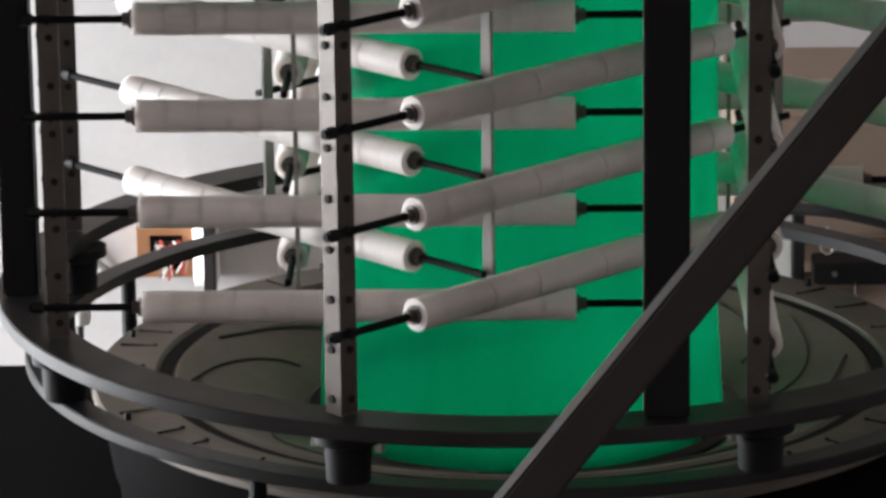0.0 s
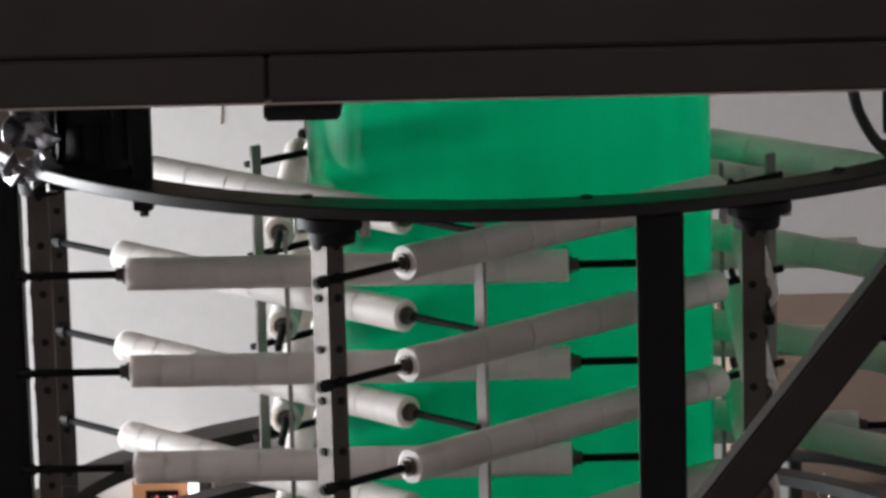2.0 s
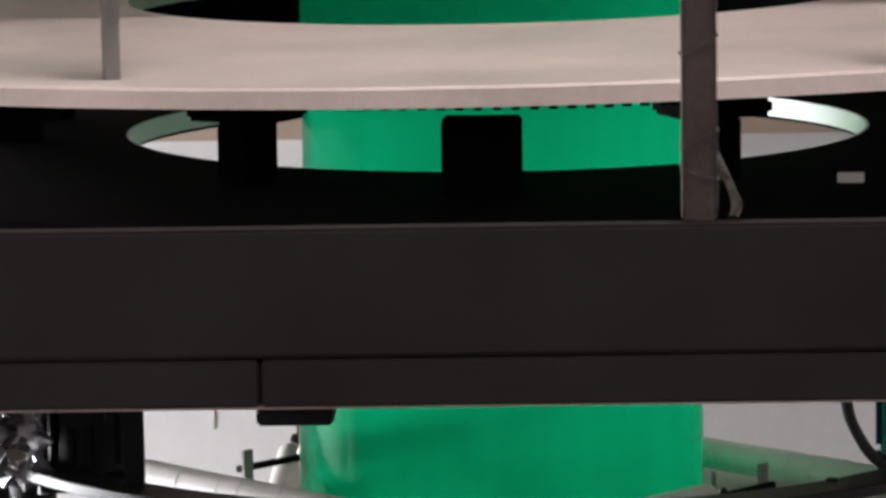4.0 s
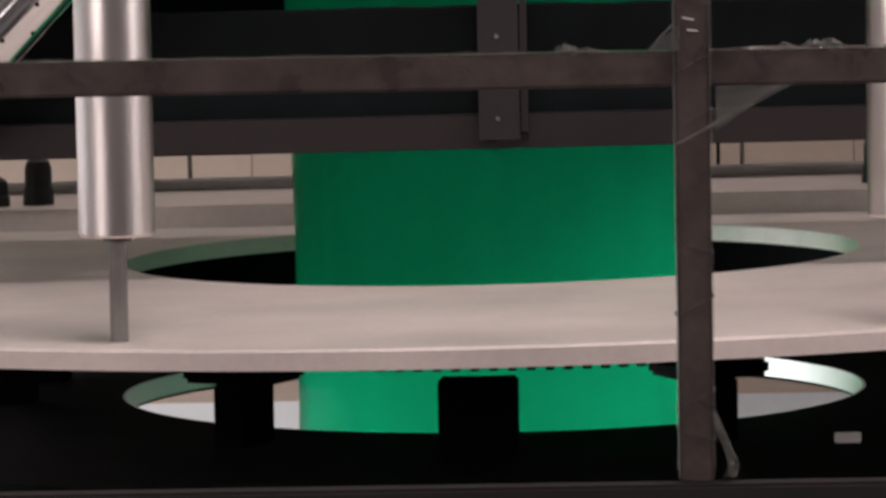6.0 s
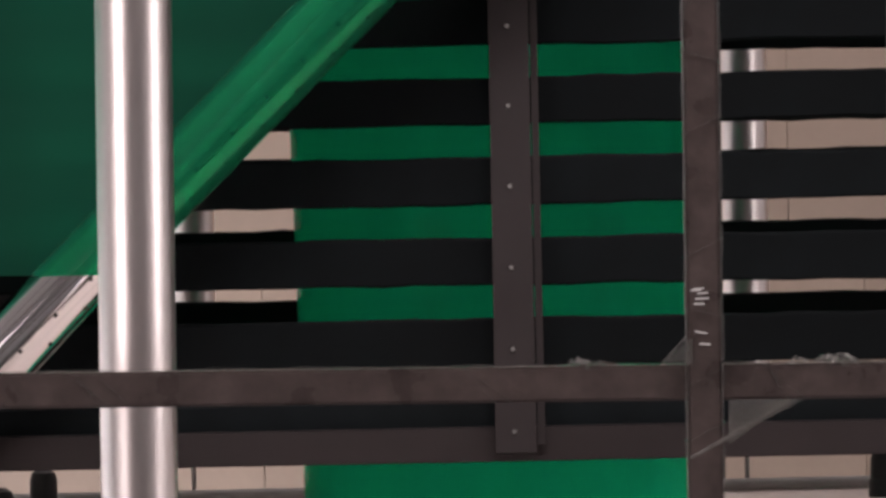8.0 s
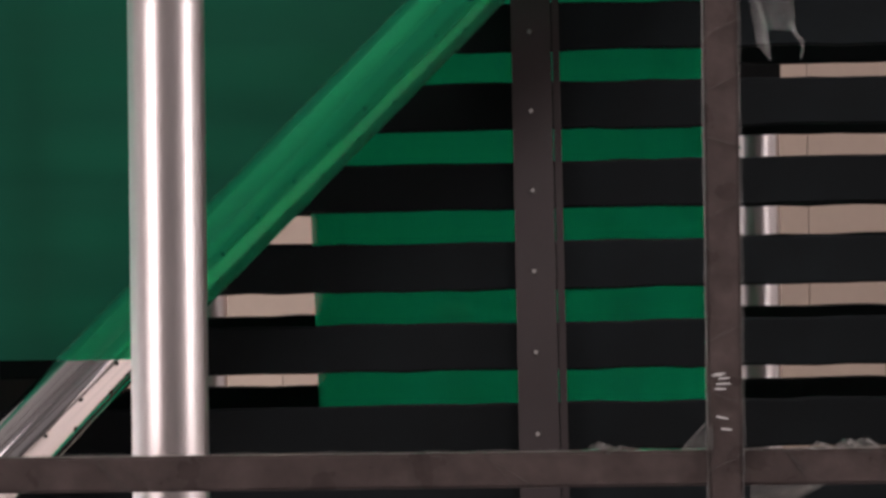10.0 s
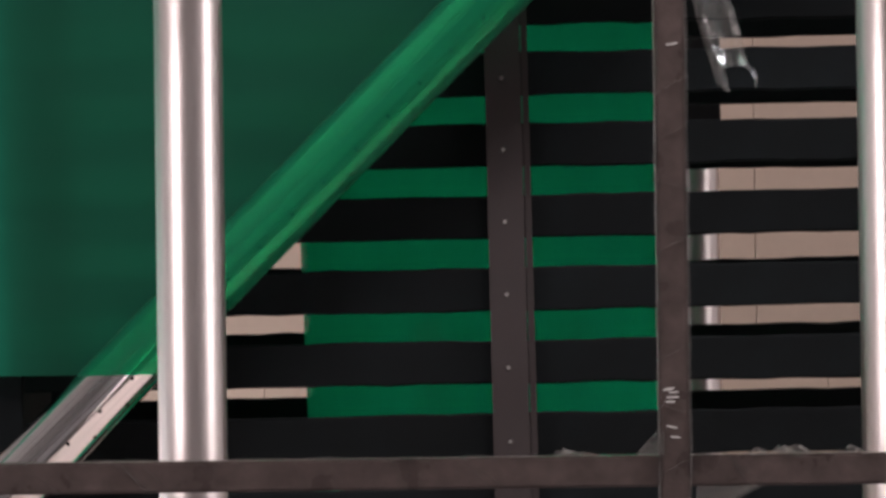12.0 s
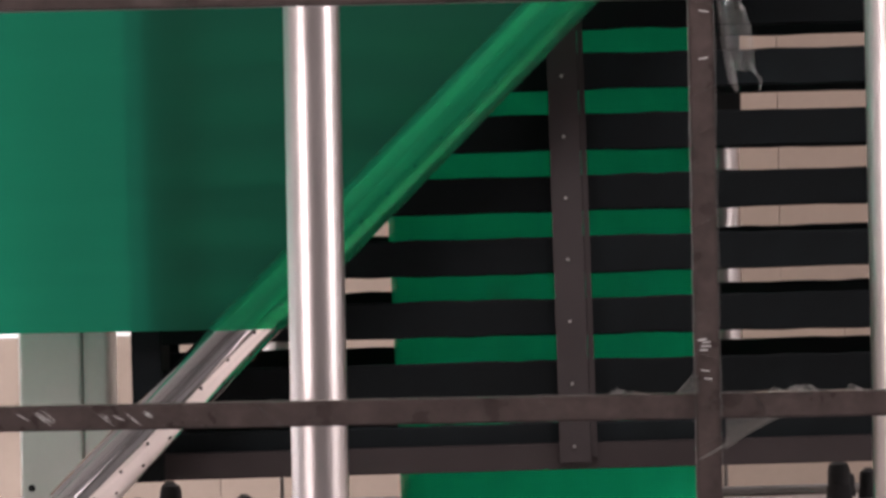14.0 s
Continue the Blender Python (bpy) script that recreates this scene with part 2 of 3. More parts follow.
def angle_iron(w, t, z0, z1):
    """An L-shaped upright: one leg along +x, one along +y, from the corner."""
    bm = bmesh.new()
    loop = [(0, 0), (w, 0), (w, t), (t, t), (t, w), (0, w)]
    lo, hi = [bm.verts.new((*p, z0)) for p in loop], [bm.verts.new((*p, z1)) for p in loop]
    for i in range(6):
        bm.faces.new((lo[i], lo[(i + 1) % 6], hi[(i + 1) % 6], hi[i]))
    bm.faces.new(lo[::-1])
    bm.faces.new(hi)
    bmesh.ops.recalc_face_normals(bm, faces=bm.faces)
    return bm


# ---- the hall ----
def hall():
    tagged(part("floor", box(-4.2, 4.2, -11.2, 2.9, -0.2, 0.0), M_FLOOR), "worn grey concrete floor of the factory hall", "floor", kind="structure")
    tagged(part("ceiling", box(-4.2, 4.2, -11.2, 2.9, 6.2, 6.4), M_CEIL), "plain off-white ceiling of the factory hall", "ceiling", kind="structure")
    tagged(part("wall_north", box(-4.2, 4.2, 2.7, 2.9, 0, 6.2), M_WALL), "whitewashed plaster wall with hairline cracks", "wall", kind="structure")

    def pierced(name, fixed, along, sill, head, w0, w1):
        bm = bmesh.new()
        f0, f1 = fixed
        a0, a1 = along
        for p0, p1, z0, z1 in ((a0, w0, 0, 6.2), (w1, a1, 0, 6.2), (w0, w1, 0, sill), (w0, w1, head, 6.2)):
            box(f0, f1, p0, p1, z0, z1, 0, bm)
        return tagged(part(name, bm, M_WALL), "whitewashed plaster wall with a window opening", "wall", kind="structure")
    pierced("wall_west", (-4.2, -4.0), (-2.0, 2.7), 0.5, 1.8, -0.1, 2.6)
    pierced("wall_southwest", (-4.2, -4.0), (-11.0, -2.0), 2.5, 4.3, -6.4, -3.6)
    pierced("wall_east", (4.0, 4.2), (-11.0, 2.7), 2.6, 4.6, -3.8, -1.4)
    tagged(part("wall_south", box(-4.2, 4.2, -11.2, -11.0, 0, 6.2), M_WALL), "plain whitewashed plaster wall behind the viewer", "wall", kind="structure")


def window(name, x0, x1, y0, y1, z0, z1):
    """A window out of view in a side wall: three panes in a steel frame."""
    w = root(name, "unseen steel-framed hall window with pale glass panes", "window", kind="structure")
    t, n, dy = 0.05, 3, y1 - y0
    bm = bmesh.new()
    for k in range(n + 1):
        c = y0 + dy * k / n
        box(x0, x1, max(y0, c - t / 2), min(y1, c + t / 2), z0, z1, 0, bm)
    for z in (z0, z1 - t):
        box(x0, x1, y0, y1, z, z + t, 0, bm)
    part("window_frame", bm, M_DARK, w)
    for k in range(n):
        c = y0 + dy * k / n
        pane = box((x0 + x1) / 2 - 0.003, (x0 + x1) / 2 + 0.003, c + t / 2, c + dy / n - t / 2, z0 + t, z1 - t)
        part("pane", pane, M_GLASS, w).visible_shadow = False


hall()
window("window_1", -4.13, -4.07, -0.1, 2.6, 0.5, 1.8)
window("window_2", 4.07, 4.13, -3.8, -1.4, 2.6, 4.6)
window("window_3", -4.13, -4.07, -6.4, -3.6, 2.5, 4.3)


def upper_boards():
    """The boarded upper part of the back wall, seen above the turntable."""
    w = root("wall_panelling", "beige boarded upper part of the back wall with open seams", "wall panelling", kind="structure")
    me = None
    xs = [-3.9 + 0.31 * k for k in range(26)]
    for row in range(3):
        for x in xs:
            z0 = 1.99 + row * 0.9
            if me is None:
                ob = part("panel", box(0, 0.3088, -0.02, 0, 0, 0.898, 0.0008), M_PANEL, w)
                me = ob.data
                ob.matrix_basis = pose(x, 2.698, z0)
            else:
                shared("panel", me, pose(x + (0.155 if row == 1 else 0) * (x < 3.6), 2.698 - 0.001 * ((int(x * 10) + row) % 3), z0), w)


upper_boards()
tagged(part("trim", box(-3.9, -0.98, 2.650, 2.676, 2.880, 2.893, 0.002), M_WHITE), "white painted cable trunking along the boarded wall", "trunking", kind="structure")


# ---- the bubble of film and its iris cage ----
RB = 0.292


def bubble():
    bm = bmesh.new()
    n, zs = 96, [1.062 + 0.03 * k for k in range(108)]
    rows = []
    for z in zs:
        ry = max(0.012, min(RB, 0.30 - 0.235 * max(0, z - 2.98)))
        rx = min(0.298, RB - 0.012 * min(1, max(0, (z - 1.9) / 0.4)) + 0.028 * max(0, z - 2.55))
        flare = 0.010 * max(0, (1.25 - z) / 0.2)
        rows.append([bm.verts.new(((rx + flare) * math.cos(2 * math.pi * i / n) * (1 + 0.0015 * math.sin(z * 9 + i * 0.2)), (ry + flare) * math.sin(2 * math.pi * i / n), z)) for i in range(n)])
    for p, q in zip(rows, rows[1:]):
        for i in range(n):
            bm.faces.new((p[i], p[(i + 1) % n], q[(i + 1) % n], q[i]))
    bm.normal_update()
    tagged(part("film_bubble", bm, M_FILM, smooth=80), "glossy translucent green blown-film bubble rising through the iris cage", "plastic film")


bubble()

POST_ANGLES = [radians(-153.7 + 45 * k) for k in range(8)]
EVEN, ODD = (1.737, 1.599, 1.461, 1.323), (1.806, 1.668, 1.530, 1.391)


def iris_roller(m):
    """One row of nylon sleeves on a black rod, lying along x in front of the bubble."""
    r = root("iris_roller", "row of white nylon sleeves on a black steel rod", "guide roller", "iris cage rollers")
    part("rod", rod((-0.69, 0, 0), (0.216, 0, 0), 0.0055, 10), M_ROD, r, "thin black rod", smooth=40)
    w = 0.609 / 14
    first = None
    for k in range(14):
        x = -0.531 + w * k
        if first is None:
            bm = bmesh.new()
            rr = 0.0228
            prof = [(0.012, 0.0), (rr - 0.0004, 0.0), (rr, 0.0004), (rr, w - 0.0005), (rr - 0.0004, w - 0.0001), (0.012, w - 0.0001)]
            spun(prof, 28, bm=bm)
            bmesh.ops.transform(bm, matrix=Matrix.Rotation(radians(90), 4, "Y"), verts=bm.verts)
            ob = part("sleeve", bm, M_ROLLER, r, smooth=35)
            first = ob.data
            ob.matrix_basis = pose(x, 0, 0)
        else:
            shared("sleeve", first, pose(x, 0.0003 * ((k * 7) % 5 - 2), 0.0003 * ((k * 5) % 5 - 2), 0, 0, 0), r)
    for x, s in ((-0.5335, -1), (0.0805, 1)):
        part("end_washer", rod((x + 0.0026 * s, 0, 0), (x - 0.0014 * s, 0, 0), 0.0130, 24), M_ZINC, r, "small steel washer", smooth=40)
        part("nut", rod((x + 0.0026 * s, 0, 0), (x + 0.012 * s, 0, 0), 0.0095, 6), M_ZINC, r, "small steel nut")
    for x in (-0.678,):
        part("rod_end", rod((x - 0.008, 0, 0), (x + 0.008, 0, 0), 0.0085, 8), M_BLACK, r)
    r.matrix_basis = m
    return r


def iris():
    first = None
    for k in range(8):
        turn = Matrix.Rotation(radians(45 * k), 4, "Z")
        for z in (EVEN if k % 2 == 0 else ODD):
            m = turn @ pose(0.045 if k % 4 == 3 else 0.0, -0.332, z)
            if first is None:
                first = iris_roller(m)
            else:
                copy_thing(first, m)


iris()


def cage():
    c = root("iris_cage", "round steel sizing cage with ring bars and drilled uprights", "sizing cage")
    # ring bars, above and below
    for name, z, r0, r1, h in (("top_ring", 1.906, 0.696, 0.760, 0.017), ("bottom_ring", 1.278, 0.700, 0.772, 0.022), ("base_ring", 1.186, 0.696, 0.735, 0.018)):
        part(name, spun([(r0, z - h), (r1 - 0.002, z - h), (r1, z - h + 0.002), (r1, z - 0.002), (r1 - 0.002, z), (r0, z)], 128), M_RING, c, smooth=30)
    hole = rod((0, -0.002, 0), (0, 0.002, 0), 0.0055, 10)
    me_hole = bpy.data.meshes.new("bolt_hole")
    hole.to_mesh(me_hole)
    hole.free()
    me_hole.materials.append(M_HOLE)
    for i, a in enumerate(POST_ANGLES):
        at = Matrix.Rotation(a, 4, "Z") @ pose(0.742, 0, 0, 0, 0, 154 if i < 4 else -math.degrees(a))
        p = part("upright", angle_iron(0.030, 0.004, 1.279, 1.885), M_ZINC, c, "drilled zinc angle upright")
        p.matrix_basis = at
        for z in [1.30 + 0.0685 * k for k in range(9)]:
            for m in (pose(0.017, -0.0005, z), pose(-0.0005, 0.017, z, 0, 0, 90)):
                shared("bolt_hole", me_hole, m, p)
        for z in (EVEN if i % 2 == 0 else ODD):
            b = part("rod_bolt", rod((0.015, -0.008, z), (0.015, 0.010, z), 0.0075, 6), M_BLACK, p)
        # clamps that carry the upright on its rings
        for z0, z1 in ((1.888, 1.852), (1.255, 1.186)):
            d = Matrix.Rotation(a, 4, "Z")
            bm = spun([(0.0, z0), (0.046, z0), (0.046, z0 - 0.014), (0.032, z0 - 0.02), (0.030, z1), (0.0, z1)], 20)
            k = part("clamp", bm, M_BLACK, c, "black round clamp foot", smooth=40)
            k.matrix_basis = d @ pose(0.720, 0, 0)
            for s in (-1, 1):
                q = part("clamp_bolt", rod((0, 0.045 * s, z0 + 0.004), (0, 0.045 * s, z0 - 0.026), 0.008, 6), M_BOLT, c)
                q.matrix_basis = d @ pose(0.720, 0, 0)
        # inner strap that joins the free ends of the rods
        zz = EVEN if i % 2 == 0 else ODD
        s = part("strap", box(-0.0095, 0.0095, -0.003, 0.003, zz[-1] - 0.03, zz[0] + 0.03, 0.001), M_STRAP, c, "grey steel strap")
        s.matrix_basis = Matrix.Rotation(a + radians(155), 4, "Z") @ pose(0.203 + (0.045 if i % 4 == 3 else 0.0), -0.322, 0)
    for a, reach, w in ((-74.6, 0.720, 0.03), (10.0, 0.722, 0.03), (105.4, 0.720, 0.03), (188.0, 0.734, 0.0255)):
        p = part("square_post", box(-w, w, -w, w, 1.279, 1.888, 0.004), M_BLACK, c, "black square tube post")
        p.matrix_basis = pose(reach * math.cos(radians(a)), reach * math.sin(radians(a)), 0)
    for k in range(12):
        a = radians(30 * k + 8)
        part("ring_bolt", rod((0.704 * math.cos(a), 0.704 * math.sin(a), 1.906), (0.704 * math.cos(a), 0.704 * math.sin(a), 1.9085), 0.009, 6), M_BLACK, c)
    # legs to the floor
    for a in (-30, 60, 150, 240):
        x, y = 0.712 * math.cos(radians(a)), 0.712 * math.sin(radians(a))
        part("leg", rod((x, y, 0.951 if y < 0.55 else 0), (x, y, 1.167), 0.012, 12), M_BLACK, c)


cage()


def air_ring():
    d = root("air_ring", "worn beige air ring disc with dark grooves and slots", "air ring")
    prof = [(0.33, 1.04), (0.60, 1.104), (0.634, 1.112), (0.638, 1.115), (0.638, 1.124), (0.633, 1.128), (0.545, 1.132), (0.540, 1.122), (0.520, 1.122), (0.512, 1.130), (0.500, 1.128), (0.36, 1.072), (0.33, 1.056)]
    part("disc", spun(prof, 128), M_DISC, d, smooth=30)
    part("groove", spun([(0.5205, 1.1225), (0.5395, 1.1225), (0.5395, 1.1265), (0.5205, 1.1265)], 128), M_HOLE, d, "black sealing groove")
    part("lip", spun([(0.292, 1.03), (0.33, 1.03), (0.33, 1.062), (0.318, 1.070), (0.292, 1.050)], 96), M_RING, d, "dark die lip", smooth=40)
    part("drum", spun([(0.0, 0.951), (0.60, 0.951), (0.60, 1.028), (0.0, 1.028)], 64), M_DECK, d, "black drum below the disc", smooth=40)
    part("skirt", spun([(0.601, 1.0), (0.61, 1.0), (0.628, 1.109), (0.601, 1.1025)], 96), M_DECK, d, "black skirt under the disc rim", smooth=40)
    part("collar", spun([(0.36, 1.029), (0.60, 1.029), (0.60, 1.085), (0.40, 1.050), (0.36, 1.043)], 64), M_DECK, d, smooth=40)
    part("die_face", spun([(0.0, 1.029), (0.272, 1.029), (0.272, 1.078), (0.262, 1.084), (0.0, 1.084)], 64), M_WHITE, d, "pale round die face inside the bubble", smooth=40)
    rnd = random.Random(6)
    for k in range(36):
        a = radians(10 * k + rnd.uniform(-2, 2))
        w = rnd.uniform(0.04, 0.062)
        s = part("slot", box(0.565, 0.565 + w, -0.0018, 0.0018, 1.126, 1.1318, 0), M_HOLE, d)
        s.matrix_basis = Matrix.Rotation(a, 4, "Z")
        q = part("slot_head", rod((0.565, 0, 1.126), (0.565, 0, 1.1335), 0.0035, 8), M_HOLE, d)
        q.matrix_basis = Matrix.Rotation(a, 4, "Z")
        if k % 4 == 0:
            q = part("screw", rod((0.615, 0.03, 1.12), (0.615, 0.03, 1.139), 0.005, 6), M_BLACK, d)
            q.matrix_basis = Matrix.Rotation(a, 4, "Z")
    part("bracket", box(0.490, 0.514, -0.232, -0.226, 1.1285, 1.172, 0.001), M_BOLT, d, "bright steel bracket standing on the disc")
    # curved air vanes on the inner slope
    for k in range(14):
        a = 2 * math.pi * k / 14
        pts = []
        for u in (0, 0.25, 0.5, 0.75, 1):
            r = 0.375 + 0.115 * u
            pts.append((r * math.cos(a + 0.55 * u * u), r * math.sin(a + 0.55 * u * u), 1.072 + (r - 0.36) * 0.40 + 0.002))
        part("vane", wire(pts, 0.0018 + 0.0008 * (k % 2), 6), M_VANE, d, smooth=60)


air_ring()


def deck():
    d = root("machine_deck", "black steel deck of the extruder under the cage", "machine base")
    part("top_plate", box(-1.35, 1.35, -1.12, 0.60, 0.92, 0.95, 0.004), M_DECK, d)
    part("body", box(-1.25, 1.25, -0.95, 0.52, 0.0, 0.919, 0.01), M_BLACK, d)


deck()


# ---- drive motors on the cage ----
def motor(name, label, x, y, z, material, cable):
    m = root(name, label, "motor")
    part("housing", spun([(0.0, -0.04), (0.045, -0.04), (0.055, -0.03), (0.055, 0.14), (0.045, 0.15), (0.0, 0.15)], 28), material, m, smooth=35)
    part("mount", box(-0.06, 0.06, -0.06, 0.06, -0.055, -0.04, 0.003), M_BLACK, m)
    for k in range(10):
        a = 2 * math.pi * k / 10
        f = part("fin", box(0.054, 0.061, -0.003, 0.003, -0.02, 0.13), material, m)
        f.matrix_basis = Matrix.Rotation(a, 4, "Z")
    part("terminal_box", box(-0.03, 0.03, -0.085, -0.05, 0.04, 0.10, 0.005), material, m)
    part("cable", wire(cable, 0.008, 8), M_RUBBER, m, "black cable", smooth=60)
    m.location = (x, y, z)
    return m


motor("drive_motor", "black cage drive motor with a foil-wrapped cable end", -0.565, -0.34, 1.925, M_BLACK, [(-0.06, 0, 0.08), (-0.1, 0, 0.13), (-0.13, -0.02, 0.07), (-0.12, -0.05, 0.2)])
motor("blue_motor", "dark blue cage drive motor with a black cable", 0.575, -0.30, 1.925, M_BLUE, [(-0.02, -0.055, -0.035), (-0.045, -0.08, -0.043), (-0.075, -0.08, -0.021), (-0.096, -0.08, 0.014), (-0.107, -0.08, 0.042), (-0.115, -0.08, 0.12)])


def motor_details():
    s = root("motor_bracket", "black flat bracket bolted beside the drive motor", "bracket")
    part("flat_bar", box(-0.5, -0.474, -0.53, -0.50, 1.866, 2.21, 0.002), M_BLACK, s)
    part("bolt", rod((-0.487, -0.515, 1.857), (-0.487, -0.515, 1.866), 0.0065, 6), M_BLACK, s)
    part("strut", box(-0.51, -0.474, -0.50, -0.36, 2.05, 2.065, 0.002), M_BLACK, s)
    f = root("foil_wrap", "crumpled silvery foil and clear tape round cable ends", "foil")
    rnd = random.Random(4)
    for k in range(6):
        bm = bmesh.new()
        bmesh.ops.create_grid(bm, x_segments=5, y_segments=5, size=0.03)
        for v in bm.verts:
            v.co.z += rnd.uniform(-0.016, 0.016)
            v.co.x += rnd.uniform(-0.006, 0.006)
        bmesh.ops.solidify(bm, geom=bm.faces[:], thickness=0.0012)
        o = part("foil_sheet", bm, M_FOIL, f)
        o.matrix_basis = pose(-0.655 + rnd.uniform(-0.02, 0.03), -0.40 + rnd.uniform(-0.03, 0.03), 1.93 + 0.028 * k - 0.03, rnd.uniform(40, 120), rnd.uniform(-40, 40), rnd.uniform(0, 180))


motor_details()


# ---- front beam, brace and wrapped frame ----
def front_beam():
    b = root("front_beam", "grey-brown painted steel beam across the tower's front", "steel beam")
    part("box_section", box(-2.4, 2.4, -1.62, -1.585, 2.2585, 2.3955, 0.004), M_DARK, b)
    part("lower_plate", box(-0.2525, 2.4, -1.622, -1.50, 2.206, 2.2565, 0.003), M_DARK, b)
    part("lower_plate", box(-2.4, -0.2545, -1.621, -1.50, 2.206, 2.2565, 0.003), M_DARK, b)
    part("bottom_flange", box(-2.4, 2.4, -1.60, -1.15, 2.200, 2.2055, 0.001), M_PLATE, b, "pale underside flange")
    g = part("end_block", box(-0.260, -0.178, -1.60, -1.46, 2.182, 2.1995, 0.003), M_BLACK, b, "dark block under the beam")
    for x in (-2.3, 2.3):
        part("column", box(x - 0.06, x + 0.06, -1.56, -1.44, 0, 2.1995, 0.004), M_DARK, b)


front_beam()


def side_beams():
    for x in (-1.085, 1.085):
        b = tagged(part("side_beam", box(x - 0.05, x + 0.05, -1.495, 1.9, 2.2095, 2.284, 0.004), M_DARK), "grey painted side beam under the slewing ring", "steel beam")
        tagged(part("rear_column", box(x - 0.05, x + 0.05, 1.78, 1.88, 0.0, 2.209, 0.004), M_DARK), "grey square column carrying a side beam", "column")


side_beams()


def brace():
    a, b = Vector((-1.0465, -1.2, 0.0)), Vector((0.68, -1.2, 2.199))
    d = (b - a)
    bm = box(-0.026, 0.026, -0.026, 0.026, -d.length / 2, d.length / 2, 0.004)
    o = tagged(part("diagonal_brace", bm, M_DARK), "grey square-tube diagonal brace under the front beam", "brace")
    o.matrix_basis = Matrix.Translation((a + b) / 2) @ Matrix.Rotation(math.atan2(d.x, d.z), 4, "Y")


brace()


def wrapped_frame():
    f = root("wrapped_frame", "dark square-tube frame wrapped in clear plastic film", "guard frame")
    part("post", box(0.1935, 0.2298, -1.612, -1.575, 2.396, 4.4, 0.003), M_WRAPPED, f)
    part("crossbar", box(-2.3, 2.3, -1.604, -1.570, 2.8115, 2.8485, 0.003), M_WRAPPED, f)
    part("crossbar", box(-2.3, 2.3, -1.604, -1.570, 3.426, 3.463, 0.003), M_WRAPPED, f)
    for x in (-2.28, 2.28):
        part("post", box(x - 0.018, x + 0.018, -1.60, -1.565, 2.396, 4.4, 0.003), M_WRAPPED, f)
    rnd = random.Random(11)
    # loose edges of the plastic wrap: corner webs and torn shreds
    for pts in ([(0.236, 2.80), (0.30, 2.812), (0.236, 2.765)], [(0.199, 2.849), (0.165, 2.849), (0.199, 2.877)], [(0.236, 2.812), (0.315, 2.812), (0.20, 2.752), (0.236, 2.775)]):
        bm = bmesh.new()
        vs = [bm.verts.new((x, -1.614 + rnd.uniform(-0.002, 0.002), z)) for x, z in pts]
        bm.faces.new(vs)
        bmesh.ops.triangulate(bm, faces=bm.faces[:])
        bmesh.ops.solidify(bm, geom=bm.faces[:], thickness=0.0006)
        part("wrap_corner", bm, M_CLEAR, f, "taut clear film corner")
    for x in (0.085, 0.105, 0.315, 0.345, 0.362, 0.43):
        bm = bmesh.new()
        bmesh.ops.create_grid(bm, x_segments=4, y_segments=2, size=0.5)
        for v in bm.verts:
            v.co = Vector((v.co.x * 0.034 * (1.1 - 0.8 * (v.co.y + 0.5)) - 0.008 * (v.co.y + 0.5), v.co.z + rnd.uniform(-0.004, 0.004), (v.co.y + 0.5) * 0.012 * rnd.uniform(0.3, 1.0)))
        bmesh.ops.solidify(bm, geom=bm.faces[:], thickness=0.0006)
        o = part("wrap_shred", bm, M_CLEAR, f, "torn shred of clear film")
        o.matrix_basis = pose(x, -1.60, 2.848, 0, rnd.uniform(-12, 12), rnd.uniform(-20, 20))
    # spiral overlaps of the wrap
    for k in range(26):
        z = 2.43 + 0.08 * k + rnd.uniform(-0.03, 0.03)
        bm = box(-0.0205, 0.0205, -0.0205, 0.0205, -0.0006, 0.0006)
        for v in bm.verts:
            v.co.z += v.co.x * 0.5 * (1 if k % 3 else -0.6)
        o = part("wrap_fold", bm, M_CLEAR, f)
        o.matrix_basis = pose(0.2117, -1.5935, z + rnd.uniform(-0.012, 0.012))
    for k in range(22):
        x = rnd.choice((rnd.uniform(-0.95, 0.95), rnd.uniform(-0.72, -0.40)))
        if 0.17 < x < 0.27:
            continue
        zc = 2.830 if k % 3 else 3.4445
        bm = box(-0.0008, 0.0008, -0.0178, 0.0178, -0.0186, 0.0186)
        slant = rnd.uniform(0.4, 1.6)
        for v in bm.verts:
            v.co.x -= v.co.z * slant
        o = part("wrap_fold", bm, M_CLEAR, f)
        o.matrix_basis = pose(x, -1.5868, zc)
    # puckered upper edge of the wrap along the bars
    for z in (2.8485, 3.463):
        bm = bmesh.new()
        xs = [-1.0 + 0.02 * k for k in range(101)]
        lo = [bm.verts.new((x, -1.604, z - 0.001)) for x in xs]
        hi = [bm.verts.new((x, -1.604 + rnd.uniform(-0.002, 0.002), z + 0.0015 + 0.0025 * rnd.random())) for x in xs]
        for a in range(100):
            bm.faces.new((lo[a], lo[a + 1], hi[a + 1], hi[a]))
        bmesh.ops.solidify(bm, geom=bm.faces[:], thickness=0.0008)
        part("wrap_edge", bm, M_CLEAR, f, "puckered edge of the clear wrap")


    for x, side in ((0.1935, -1), (0.2298, 1)):
        bm = bmesh.new()
        zs = [2.41 + 0.025 * k for k in range(60)]
        lo = [bm.verts.new((x - 0.001 * side, -1.6125, z)) for z in zs]
        hi = [bm.verts.new((x + side * (0.0012 + 0.0022 * rnd.random()), -1.6125 + rnd.uniform(-0.001, 0.001), z)) for z in zs]
        for a in range(59):
            bm.faces.new((lo[a], lo[a + 1], hi[a + 1], hi[a]))
        bmesh.ops.solidify(bm, geom=bm.faces[:], thickness=0.0007)
